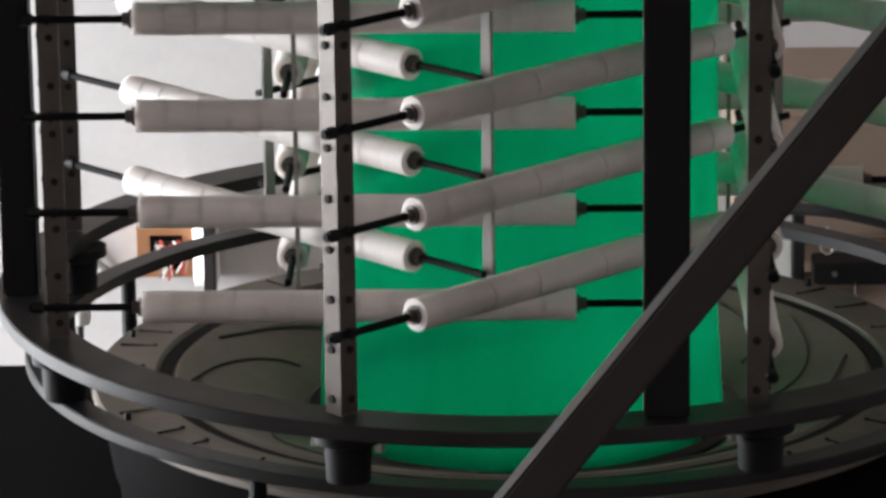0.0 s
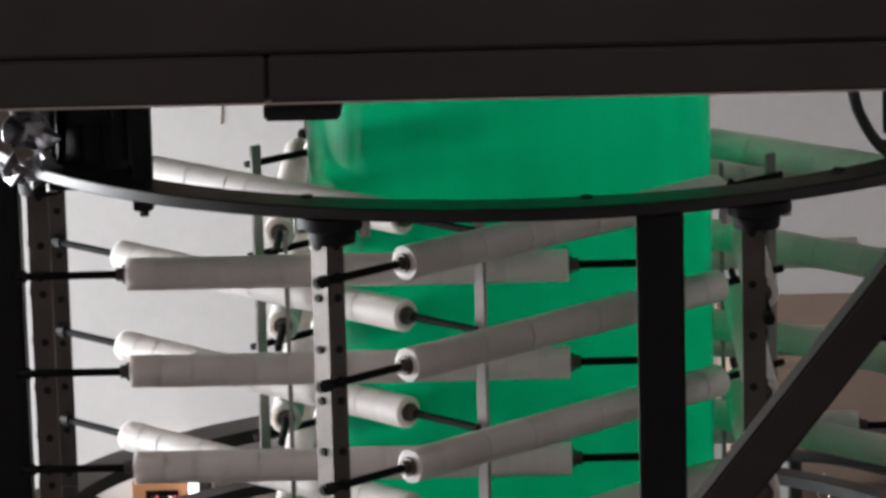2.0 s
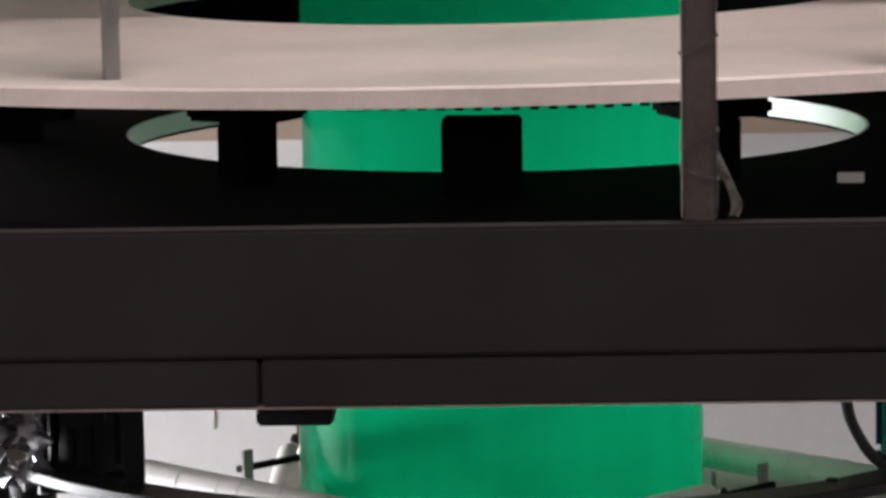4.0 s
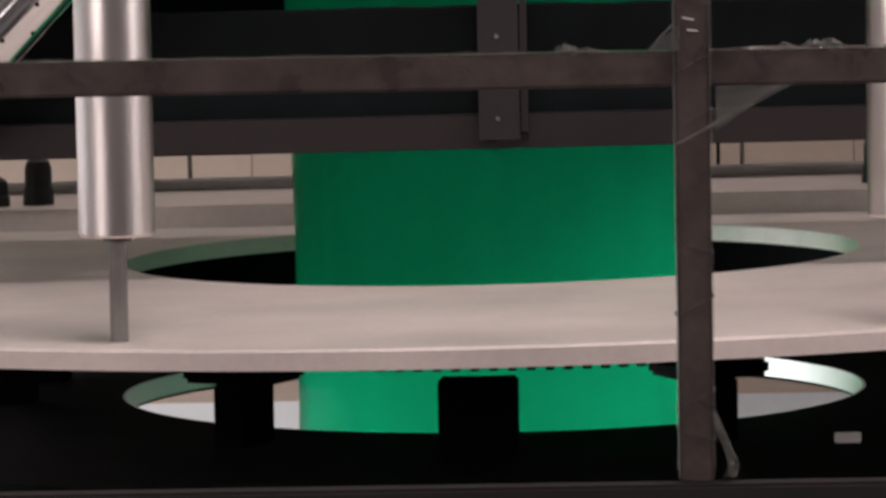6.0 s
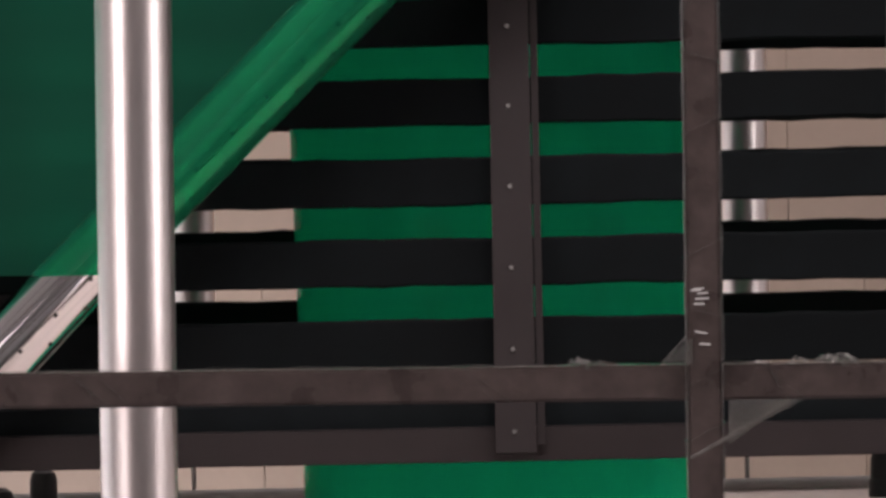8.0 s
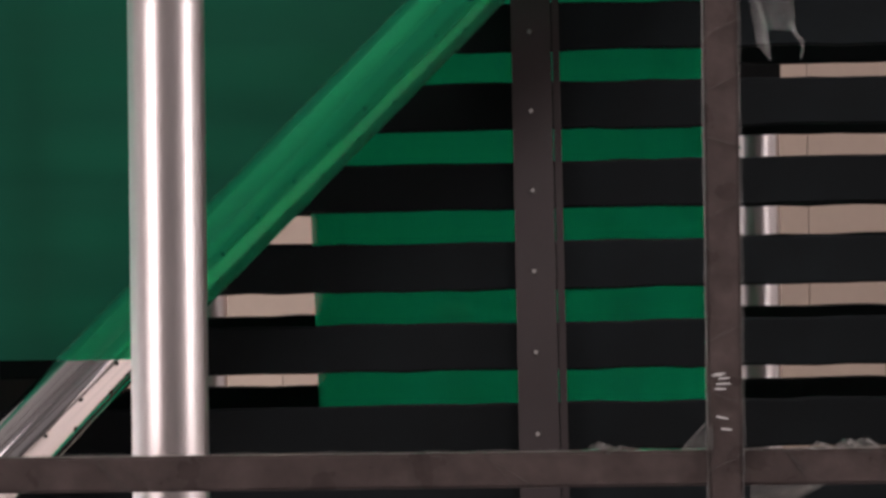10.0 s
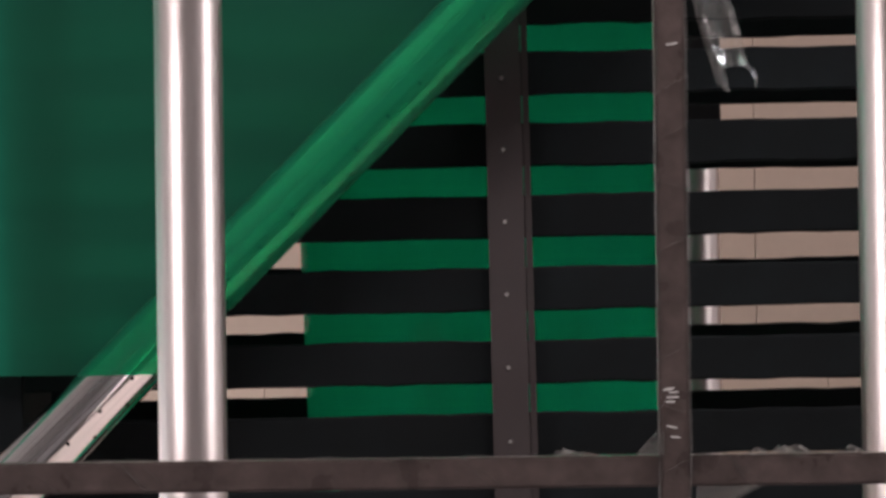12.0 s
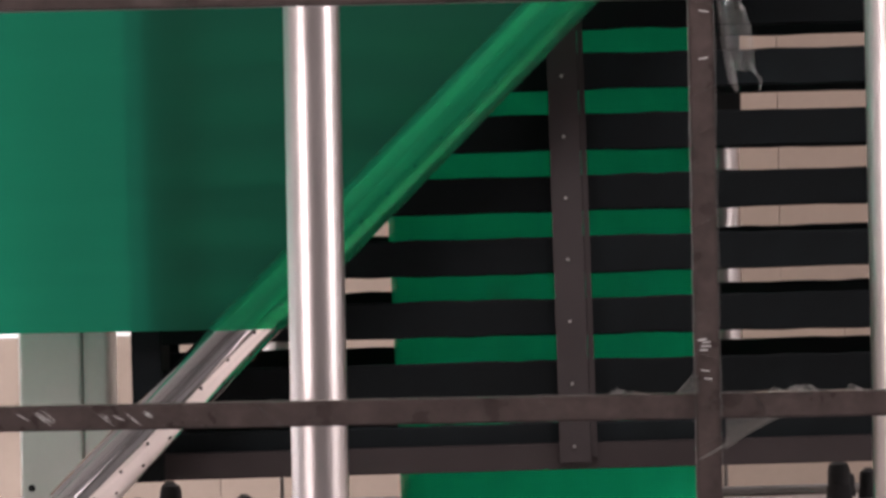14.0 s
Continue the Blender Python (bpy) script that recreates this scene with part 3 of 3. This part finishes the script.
        part("wrap_edge", bm, M_CLEAR, f, "puckered edge of the clear wrap")
    # glints on the post's wrap, put in as small white slivers
    for k in range(9):
        z = rnd.choice((rnd.uniform(2.86, 2.93), rnd.uniform(3.33, 3.43)))
        bm = box(-rnd.uniform(0.004, 0.010), rnd.uniform(0.002, 0.008), -0.0006, 0.0, -0.0009, 0.0009)
        o = part("wrap_glint", bm, M_WIRE_W, f, "glint on a crease of the clear wrap, modelled in white")
        o.matrix_basis = pose(0.2117 + rnd.uniform(-0.008, 0.008), -1.6122, z, 0, rnd.uniform(-15, 15), 0)
    # slanting glints on the crossbar's wrap, also white slivers
    for k in range(11):
        half, w = rnd.uniform(0.007, 0.019), rnd.uniform(0.0005, 0.0011)
        bm = bmesh.new()
        ring = [bm.verts.new((x, y, z)) for x, z in ((0, -half), (w, 0), (0, half), (-w, 0)) for y in (0.0, -0.0006)]
        for a, b, c, d in ((0, 2, 3, 1), (2, 4, 5, 3), (4, 6, 7, 5), (6, 0, 1, 7), (1, 3, 5, 7), (0, 6, 4, 2)):
            bm.faces.new((ring[a], ring[b], ring[c], ring[d]))
        o = part("wrap_glint", bm, M_WIRE_W, f, "glint on a crease of the clear wrap, modelled in white")
        o.matrix_basis = pose(rnd.uniform(-0.82, -0.60), -1.6042, 2.830 + rnd.uniform(-0.006, 0.006), 0, rnd.uniform(-66, -48), 0)
    # the tight edge of the corner web
    for p, q in (((0.300, 2.8105), (0.1950, 2.752)), ((0.1935, 2.879), (0.166, 2.8495))):
        part("wrap_seam", rod((p[0], -1.6145, p[1]), (q[0], -1.6145, q[1]), 0.0011, 6), M_CLEAR, f, "tight edge of the clear film")


wrapped_frame()


def strip(name, label, outline):
    """A crumpled torn ribbon of clear film, hung from its upper end at the origin."""
    rnd = random.Random(len(name))
    bm = bmesh.new()
    rows = []
    for x0, x1, z in outline:
        rows.append([bm.verts.new((x0 + (x1 - x0) * k / 4, 0.012 * math.sin(k * 2.2 + z * 40) + rnd.uniform(-0.004, 0.004), z)) for k in range(5)])
    for p, q in zip(rows, rows[1:]):
        for k in range(4):
            bm.faces.new((p[k], p[k + 1], q[k + 1], q[k]))
    bmesh.ops.solidify(bm, geom=bm.faces[:], thickness=0.0008)
    return tagged(part(name, bm, M_CLEAR, smooth=50), label, "plastic strip")


def ribbon(outline, y):
    """A narrow crumpled ribbon: rows of left edge, right edge, height."""
    bm = bmesh.new()
    rows = [[bm.verts.new((x0, y, z)), bm.verts.new(((x0 + x1) / 2, y - 0.004, z + 0.001)), bm.verts.new((x1, y + 0.001, z))] for x0, x1, z in outline]
    for p, q in zip(rows, rows[1:]):
        for k in range(2):
            bm.faces.new((p[k], p[k + 1], q[k + 1], q[k]))
    bmesh.ops.solidify(bm, geom=bm.faces[:], thickness=0.0008)
    return bm


tail = strip("film_strip", "torn clear plastic strip fluttering from the wrapped post", [(-0.003, 0.005, 0), (0.002, 0.030, 0.004), (0.006, 0.042, -0.016), (0.010, 0.049, -0.04), (0.014, 0.052, -0.07), (0.019, 0.053, -0.09), (0.023, 0.052, -0.106)])
part("fold", ribbon([(-0.003, 0.003, 0.0), (0.000, 0.008, -0.03), (0.005, 0.015, -0.07), (0.010, 0.024, -0.10), (0.013, 0.027, -0.122), (0.022, 0.027, -0.132), (0.025, 0.029, -0.137)], -0.008), M_CLEAR, tail)
part("curl", ribbon([(0.046, 0.053, -0.098), (0.051, 0.056, -0.110), (0.057, 0.063, -0.117), (0.060, 0.063, -0.126), (0.058, 0.060, -0.136)], -0.004), M_CLEAR, tail)
small_tail = strip("film_scrap", "short torn scrap of clear film on the wrapped post", [(-0.003, 0.003, 0), (0.002, 0.012, -0.02), (0.010, 0.020, -0.04), (0.014, 0.027, -0.055), (0.008, 0.022, -0.068)])


# ---- turntable above the cage ----
def sloped(z, degrees=0.55):
    """The haul-off stands a little out of level: its +x side is the higher one."""
    return pose(0, 0, z, 0, -degrees, 0) @ pose(0, 0, -z)


def turntable():
    p = root("bearing_plate", "black slewing ring with spacer blocks, darkened for the shade under the turntable", "bearing ring")
    # deck black instead of black paint: shade under the plate put into the colour
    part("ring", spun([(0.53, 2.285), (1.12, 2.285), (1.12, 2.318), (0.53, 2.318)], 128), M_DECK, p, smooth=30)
    part("inner_edge", spun([(0.5255, 2.290), (0.5295, 2.290), (0.5295, 2.3175), (0.5255, 2.3175)], 128), M_WHITE, p, "bright machined edge", smooth=30)
    for k, turn in enumerate((-91.5, -117.8, -66.5, -172, -12, 20, 46, 76, 106, 141, 165)):
        a = radians(turn)
        m = Matrix.Rotation(a, 4, "Z")
        w = 0.05 if k == 0 else 0.0225
        r = 0.74 if k == 0 else 0.69
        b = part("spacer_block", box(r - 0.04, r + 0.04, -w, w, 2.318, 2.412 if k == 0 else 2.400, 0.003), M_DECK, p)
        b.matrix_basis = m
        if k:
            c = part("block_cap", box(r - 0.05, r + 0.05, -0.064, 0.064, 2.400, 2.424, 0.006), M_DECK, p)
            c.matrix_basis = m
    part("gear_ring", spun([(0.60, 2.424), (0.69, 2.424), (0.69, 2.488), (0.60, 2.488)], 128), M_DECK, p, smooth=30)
    bm = bmesh.new()
    for k in range(180):
        a = 2 * math.pi * k / 180
        t = box(-0.006, 0.006, -0.005, 0.005, 2.416, 2.4245)
        bmesh.ops.transform(t, matrix=Matrix.Rotation(a, 4, "Z") @ pose(0.684, 0, 0), verts=t.verts)
        tmp = bpy.data.meshes.new("tooth")
        t.to_mesh(tmp)
        t.free()
        bm.from_mesh(tmp)
        bpy.data.meshes.remove(tmp)
    tagged(part("gear_tooth", bm, M_DECK, p), kind="stuff")

    part("tag", box(0.430, 0.464, -0.697, -0.691, 2.318, 2.331, 0.001), M_WHITE, p, "small pale tag")
    t = turning(root("turntable", "pale painted round turntable plate with a large centre hole", "turntable"))
    # disc cut straight at the back
    bm = bmesh.new()
    n = 160
    R, RI, zt, zb = 1.305, 0.523, 2.511, 2.487
    outer = []
    for k in range(n):
        a = 2 * math.pi * k / n
        x, y = R * math.cos(a), R * math.sin(a)
        outer.append((x * 1.0, min(y, 0.62)))
    rings = [[bm.verts.new((x, y, z)) for x, y in pts] for pts, z in ((outer, zb), (outer, zt - 0.003), ([(x * 0.9975, y * 0.9975) for x, y in outer], zt), ([(RI * math.cos(2 * math.pi * k / n), RI * math.sin(2 * math.pi * k / n)) for k in range(n)], zt), ([((RI) * math.cos(2 * math.pi * k / n), RI * math.sin(2 * math.pi * k / n)) for k in range(n)], zb))]
    for i in range(5):
        p0, q0 = rings[i], rings[(i + 1) % 5]
        for k in range(n):
            bm.faces.new((p0[k], p0[(k + 1) % n], q0[(k + 1) % n], q0[k]))
    bmesh.ops.recalc_face_normals(bm, faces=bm.faces)
    part("plate", bm, M_PLATE, t, smooth=25)
    part("sill", box(-1.25, 1.25, 0.640, 1.16, 2.470, 2.544, 0.004), M_PLATE, t, "raised pale rear sill")
    part("rail", rod((-1.2, 1.0, 2.5555), (1.2, 1.0, 2.5555), 0.0105, 14), M_STRAP, t, "grey round rail", smooth=40)
    t.matrix_basis = sloped(2.5)


turntable()


def knob(x, y, z, h, r):
    k = turning(root("valve_knob", "dark ribbed plastic valve on the turntable", "valve", "turntable valves"))
    part("base", spun([(0, 0), (r, 0), (r, h * 0.32), (r * 0.86, h * 0.4), (0, h * 0.4)], 16), M_RUBBER, k, smooth=35)
    part("body", spun([(0, h * 0.4), (r * 0.88, h * 0.4), (r * 0.88, h * 0.78), (r * 0.74, h * 0.93), (r * 0.42, h), (0, h)], 16), M_RUBBER, k, smooth=35)
    part("lever", box(-r * 0.5, r * 0.35, -r * 0.25, r * 0.25, h, h * 1.06, 0.0015), M_RUBBER, k)
    k.location = (x, y, z)


for kx, ky, kz, kh, kr in ((-0.748, 0.76, 2.537, 0.075, 0.025), (-0.812, 0.74, 2.537, 0.045, 0.02), (-0.80, -0.12, 2.512, 0.075, 0.02), (-0.86, 0.35, 2.512, 0.05, 0.018), (0.605, 0.80, 2.549, 0.078, 0.026), (0.668, 0.82, 2.549, 0.06, 0.022), (0.632, 0.90, 2.549, 0.05, 0.018), (-0.60, 0.78, 2.538, 0.045, 0.02)):
    knob(kx, ky, kz, kh, kr)


def polished_roller(x, y, z0, r, shaft_z, label):
    p = turning(root("polished_roller", label, "roller", "upright rollers"))
    part("tube", spun([(0.012, z0), (r - 0.003, z0), (r, z0 + 0.003), (r, 4.2), (0.012, 4.2)], 48), M_CHROME, p, smooth=30)
    part("shaft", rod((0, 0, shaft_z), (0, 0, z0 + 0.02), 0.0105 if y < 0 else 0.004, 20), M_STRAP, p, "thin steel shaft", smooth=40)
    part("collar", spun([(0.0045, z0 - 0.006), (0.017, z0 - 0.006), (0.017, z0), (0.0045, z0)], 20), M_ZINC, p, smooth=40)
    p.location = (x, y, 0)


polished_roller(-0.4047, -1.15, 2.6305, 0.0443, 2.506, "upright polished steel roller on a thin shaft")
polished_roller(0.506, -1.15, 2.640, 0.0443, 2.514, "upright polished steel roller on a thin shaft")
polished_roller(0.397, 1.08, 2.74, 0.040, 2.547, "upright polished steel roller behind the collapsing boards")
polished_roller(-0.533, 1.08, 2.74, 0.040, 2.538, "upright polished steel roller behind the collapsing boards")


# ---- collapsing boards ----
def boards(name, label, front):
    f = turning(root(name, label, "collapsing frame"))
    s = -1 if front else 1

    def depth(z):
        return -0.385 + 0.20 * (z - 2.70) if front else 0.45 - 0.10 * (z - 2.70)
    x0, x1 = (-0.745, 0.95) if front else (-0.765, 0.96)
    lean = -math.degrees(math.atan(0.20)) if front else math.degrees(math.atan(0.10))
    h = 0.0325 if front else 0.0335
    rnd = random.Random(3 if front else 5)
    shapes = []
    for k in range(13):
        z = 2.7310 + 0.1083 * k if front else 2.7445 + 0.1083 * k
        m = pose(0, depth(z), z, 0, rnd.uniform(-0.10, 0.10), 0)
        if len(shapes) < 5:
            bm = bmesh.new()
            n = 40
            loop = [(-0.009, -h + 0.003), (-0.006, -h), (0.006, -h), (0.009, -h + 0.003), (0.009, h - 0.003), (0.006, h), (-0.006, h), (-0.009, h - 0.003)]
            rings = []
            for a in range(n + 1):
                up, dn, w = rnd.uniform(-0.0014, 0.0014), rnd.uniform(-0.0014, 0.0014), rnd.uniform(-0.0015, 0.0015)
                rings.append([bm.verts.new((x0 + (x1 - x0) * a / n, y + w, z1 + (up if z1 > 0 else dn))) for y, z1 in loop])
            for p, q in zip(rings, rings[1:]):
                for a in range(8):
                    bm.faces.new((p[a], p[(a + 1) % 8], q[(a + 1) % 8], q[a]))
            bm.faces.new(rings[0][::-1])
            bm.faces.new(rings[-1])
            bmesh.ops.recalc_face_normals(bm, faces=bm.faces)
            ob = part("slat", bm, M_SLAT, f, smooth=40)
            shapes.append(ob.data)
            ob.matrix_basis = m
        else:
            shared("slat", shapes[k % 5], m, f)
    zb = 2.682 if front else 2.66
    part("bottom_rail", box(x0, x1, depth(zb) - 0.02, depth(zb) + 0.02, zb, zb + 0.046, 0.002), M_DARK, f, "grey painted angle rail")
    top = 4.25
    if front:
        bm = angle_iron(0.054, 0.004, 0, top - zb)
        bmesh.ops.transform(bm, matrix=pose(-0.025, 0, 0), verts=bm.verts)
        for v in bm.verts:
            if v.co.y > 0.005:
                v.co.x += 0.046
        o = part("post", bm, M_DARK, f, "grey angle post with small screws")
        part("flange", box(0.0305, 0.0405, 0.012, 0.016, 0.012, top - zb), M_DARK, o, "folded edge of the post")
        o.matrix_basis = pose(0.022, depth(zb) - 0.044, zb + 0.013, lean)
        for k in range(14):
            q = part("screw", rod((0, -0.002, 0), (0, 0.002, 0), 0.0028, 8), M_BOLT, o)
            q.matrix_basis = pose(0.0, -0.001, 0.028 + 0.1104 * k)
    for x in (x0 + 0.03, x1 - 0.03):
        if not front:
            # added at both ends to block side light; the right one stays unseen
            part("side_board", box(x - 0.012, x + 0.012, -0.36, 0.40, 2.70, top, 0.002), M_SLAT, f, "black felt-covered side board, added to keep side light off the film")
        part("side_post", box(x - 0.025, x + 0.025, depth(zb) + s * 0.021, depth(zb) + s * 0.06, 2.520 if x > 0 else zb, top, 0.002), M_SLAT, f)
    f.matrix_basis = sloped(2.7, 0.45)


boards("collapsing_frame", "front frame of black felt-covered collapsing boards", True)
boards("rear_collapsing_frame", "rear frame of black felt-covered collapsing boards", False)


# ---- turning bar and the web of film on it ----
BAR_Y, BAR_C, BAR_R = -0.49, 3.481, 0.046


def turn_bar():
    b = turning(root("turn_bar", "polished diagonal air-turn bar with rows of small holes", "turning bar"))
    a, e = Vector((-0.852, BAR_Y, BAR_C - 0.852)), Vector((0.75, BAR_Y, BAR_C + 0.75))
    part("tube", rod(a, e, BAR_R, 48), M_BAR, b, smooth=30)
    part("end_plug", rod(a - (e - a).normalized() * 0.012, a + (e - a).normalized() * 0.002, BAR_R - 0.006, 32), M_BLACK, b, smooth=30)
    d = (e - a).normalized()
    side = Vector((d.z, 0, -d.x))
    hole = rod((0, 0, -0.002), (0, 0, 0.0004), 0.0030, 10)
    me = bpy.data.meshes.new("air_hole")
    hole.to_mesh(me)
    hole.free()
    me.materials.append(M_HOLE)
    for row, ang in enumerate((20, 52)):
        nrm = Vector((0, -1, 0)) * math.cos(radians(ang)) + side * math.sin(radians(ang))
        for k in range(24):
            c = a + d * (0.05 + 0.066 * k + 0.033 * row) + nrm * BAR_R
            shared("air_hole", me, Matrix.Translation(c) @ nrm.to_track_quat("Z", "Y").to_matrix().to_4x4(), b)
    part("stay", box(-0.90, -0.82, BAR_Y - 0.02, BAR_Y + 0.02, 2.502, 2.630, 0.003), M_DARK, b, "grey foot of the bar")


turn_bar()


def web():
    """A level web of film that draws over the front of the diagonal bar."""
    w = turning(root("film_web", "translucent green film web drawn over the diagonal turning bar", "plastic film"))
    r = BAR_R + 0.0012
    flat, bent = [], []
    for z in [2.938 + 0.03 * k for k in range(42)]:
        c = z - BAR_C
        round_bar = []
        for k in range(24):
            th = math.pi + 0.42 - (math.pi + 0.62) * k / 23
            round_bar.append((c + r * math.sqrt(2) * math.cos(th), BAR_Y - r * math.sin(th), z))
        xu, yu = round_bar[0][:2]
        flat.append([(-2.3 + (xu + 2.3) * k / 24, yu + (0.0012 * math.sin(z * 11 + k) if k < 24 else 0), z) for k in range(25)])
        bent.append(round_bar)
    for name, rows, m, label in (("sheet", flat, M_WEB, ""), ("bar_wrap", bent, M_TAUT, "glossy green film stretched tight round the bar")):
        bm = bmesh.new()
        rows = [[bm.verts.new(p) for p in row] for row in rows]
        for p, q in zip(rows, rows[1:]):
            for k in range(len(p) - 1):
                bm.faces.new((p[k], p[k + 1], q[k + 1], q[k]))
        part(name, bm, m, w, label, smooth=70)


web()


# ---- behind the turntable ----
def guide_block():
    b = turning(root("guide_block", "black bearing block beside the rear roller", "bearing block"))
    part("block", box(0.345, 0.434, 0.96, 1.02, 3.30, 4.2, 0.004), M_BLACK, b)
    part("foot", box(0.352, 0.358, 1.02, 1.035, 2.546, 4.0), M_BLACK, b)


guide_block()


def cabinet():
    c = turning(root("machine_column", "white enamelled machine column with a bolt hole", "machine column"))
    part("body", box(-1.0064, -0.888, 0.30, 0.60, 2.503, 4.3, 0.004), M_WHITE, c)
    part("cover", box(-0.8855, -0.8394, 0.31, 0.58, 2.503, 4.3, 0.004), M_WHITE, c)
    part("bolt_hole", rod((-0.986, 0.299, 2.6314), (-0.986, 0.303, 2.6314), 0.007, 12), M_HOLE, c)


cabinet()


# ---- low background seen through the cage ----
def background():
    b = root("control_box", "open brown control box with tangled wires on the wall", "control box")
    x0, x1, z0, z1, y = -0.815, -0.690, 0.515, 0.630, 2.62
    part("case", box(x0, x1, y, 2.698, z0, z1, 0.003), M_BROWN, b)
    part("opening", box(x0 + 0.028, x1 - 0.028, y - 0.003, y + 0.001, z0 + 0.018, z1 - 0.022), M_DECK, b, "dark open inside")
    part("circuit_board", box(x0 + 0.038, x1 - 0.050, y - 0.006, y - 0.0035, z0 + 0.040, z1 - 0.034), M_RING, b, "grey circuit board")
    rnd = random.Random(8)
    for k in range(11):
        px, pz = x0 + 0.04 + rnd.uniform(0, 0.045), z1 - 0.035 - rnd.uniform(0, 0.02)
        pts = [(px, y - 0.008, pz), (px + rnd.uniform(-0.012, 0.02), y - 0.016, pz + 0.012), (px + rnd.uniform(-0.005, 0.03), y - 0.020, pz - 0.025), (px + rnd.uniform(0.0, 0.035), y - 0.014, z0 + rnd.uniform(-0.004, 0.02))]
        part("wire", wire(pts, 0.0022, 5), (M_WIRE_W, M_WIRE_R, M_PANEL, M_WIRE_W)[k % 4], b)
    part("supply_cable", wire([(x0 - 0.002, 2.69, z0 + 0.01), (x0 - 0.05, 2.68, z0 - 0.012), (x0 - 0.10, 2.68, z0 + 0.02), (x0 - 0.13, 2.685, z0 + 0.075), (x0 - 0.17, 2.69, z0 + 0.10)], 0.008, 7), M_STRAP, b, "grey supply cable")
    t = root("light_strip", "upright glowing light strip with a dark frame", "light strip")
    part("tube", box(-0.690, -0.670, 2.55, 2.57, 0.525, 0.70, 0.004), M_TUBE, t)
    part("frame", box(-0.668, -0.645, 2.54, 2.60, 0.0, 0.72, 0.002), M_DARK, t)
    part("backing", box(-0.694, -0.645, 2.601, 2.69, 0.50, 0.72, 0.002), M_WHITE, t)
    h = root("pipe_elbow", "black pipe elbow standing behind the cage", "pipe")
    part("riser", rod((-0.85, 1.5, 0.0), (-0.85, 1.5, 0.80), 0.022, 16), M_BLACK, h, smooth=40)
    part("elbow", box(-0.88, -0.825, 1.465, 1.535, 0.78, 0.89, 0.008), M_BLACK, h)
    part("flange_bolt", rod((-0.85, 1.455, 0.80), (-0.85, 1.466, 0.80), 0.008, 8), M_BOLT, h)
    s = root("small_stand", "small white fitting on a thin black stand", "stand")
    part("fitting", spun([(0, 0.70), (0.018, 0.70), (0.022, 0.72), (0.012, 0.745), (0, 0.75)], 14), M_WHITE, s, smooth=40)
    part("pole", rod((0, 0, 0.0), (0, 0, 0.70), 0.006, 8), M_BLACK, s)
    s.location = (-0.83, 1.6, 0.02)
    # machine on the other side
    m = root("side_machine", "low machine with a dark rail and white guard plate", "machine")
    part("rail", box(0.560, 1.4, 1.74, 1.82, 0.742, 0.785, 0.003), M_BLACK, m, "dark rail with a bolt")
    part("bolt", rod((0.60, 1.736, 0.765), (0.60, 1.742, 0.765), 0.006, 8), M_BOLT, m)
    part("guard_plate", box(0.455, 0.522, 1.80, 1.82, 0.70, 0.90, 0.002), M_WHITE, m)
    part("guard_edge", box(0.524, 0.545, 1.78, 1.84, 0.70, 0.88, 0.002), M_RING, m)
    part("body", box(0.46, 1.4, 1.83, 2.5, 0, 0.74, 0.01), M_PANEL, m)
    part("cover", box(0.42, 1.4, 1.90, 2.5, 0.79, 1.035, 0.01), M_PANEL, m)
    part("hook", wire([(0.585, 1.73, 0.86), (0.572, 1.73, 0.845), (0.572, 1.73, 0.815), (0.585, 1.73, 0.805), (0.597, 1.73, 0.815), (0.597, 1.73, 0.85)], 0.003, 6), M_BOLT, m, "bent bright wire hook", smooth=60)
    part("hose", wire([(0.50, 1.72, 0.90), (0.60, 1.70, 0.90), (0.75, 1.70, 0.86), (1.2, 1.70, 0.80)], 0.012, 10), M_RUBBER, m, smooth=60)
    part("cable", wire([(0.64, 1.735, 0.75), (0.64, 1.735, 0.60), (0.645, 1.735, 0.40)], 0.002, 5), M_RUBBER, m)
    # cracks in the plaster
    w = root("wall_crack", "hairline cracks in the plaster wall", "crack", kind="structure")
    part("crack", wire([(-0.607, 2.6985, 1.50), (-0.603, 2.6985, 1.45), (-0.600, 2.6985, 1.41), (-0.603, 2.6985, 1.38)], 0.0018, 4), M_PANEL, w)


background()


# ---- what moves ----
def motions():
    top, low = (0.237, -1.590, 3.424), (0.230, -1.600, 2.468)
    for ob in TURNING:
        base = ob.matrix_basis.copy()
        walk(ob, [(t, Matrix.Rotation(radians(0.354 * (t - 10)), 4, "Z") @ base) for t in (0.0, 3.5, 7.0, 10.5, 14.0)])
    swing = ((0.0, 0, 0), (1.5, 4, 0), (3.0, 0, 0), (5.3, 2, -0.01), (7.0, -3, -0.02), (8.7, -2, -0.028), (10.0, 0, -0.032), (11.0, -1, -0.035), (11.5, -7.5, -0.027), (12.0, -8, -0.014), (12.5, -5.5, -0.003), (13.0, -3, -0.005), (13.5, 4, -0.007), (14.0, 0, 0))
    walk(tail, [(t, pose(top[0], top[1], top[2] + dz, 0, a, 0)) for t, a, dz in swing])
    walk(small_tail, [(t, pose(*low, 0, a, 0)) for t, a in ((0.0, 0), (3.0, 0), (5.5, -4), (6.5, 2), (10.0, 0), (14.0, 0))])


motions()
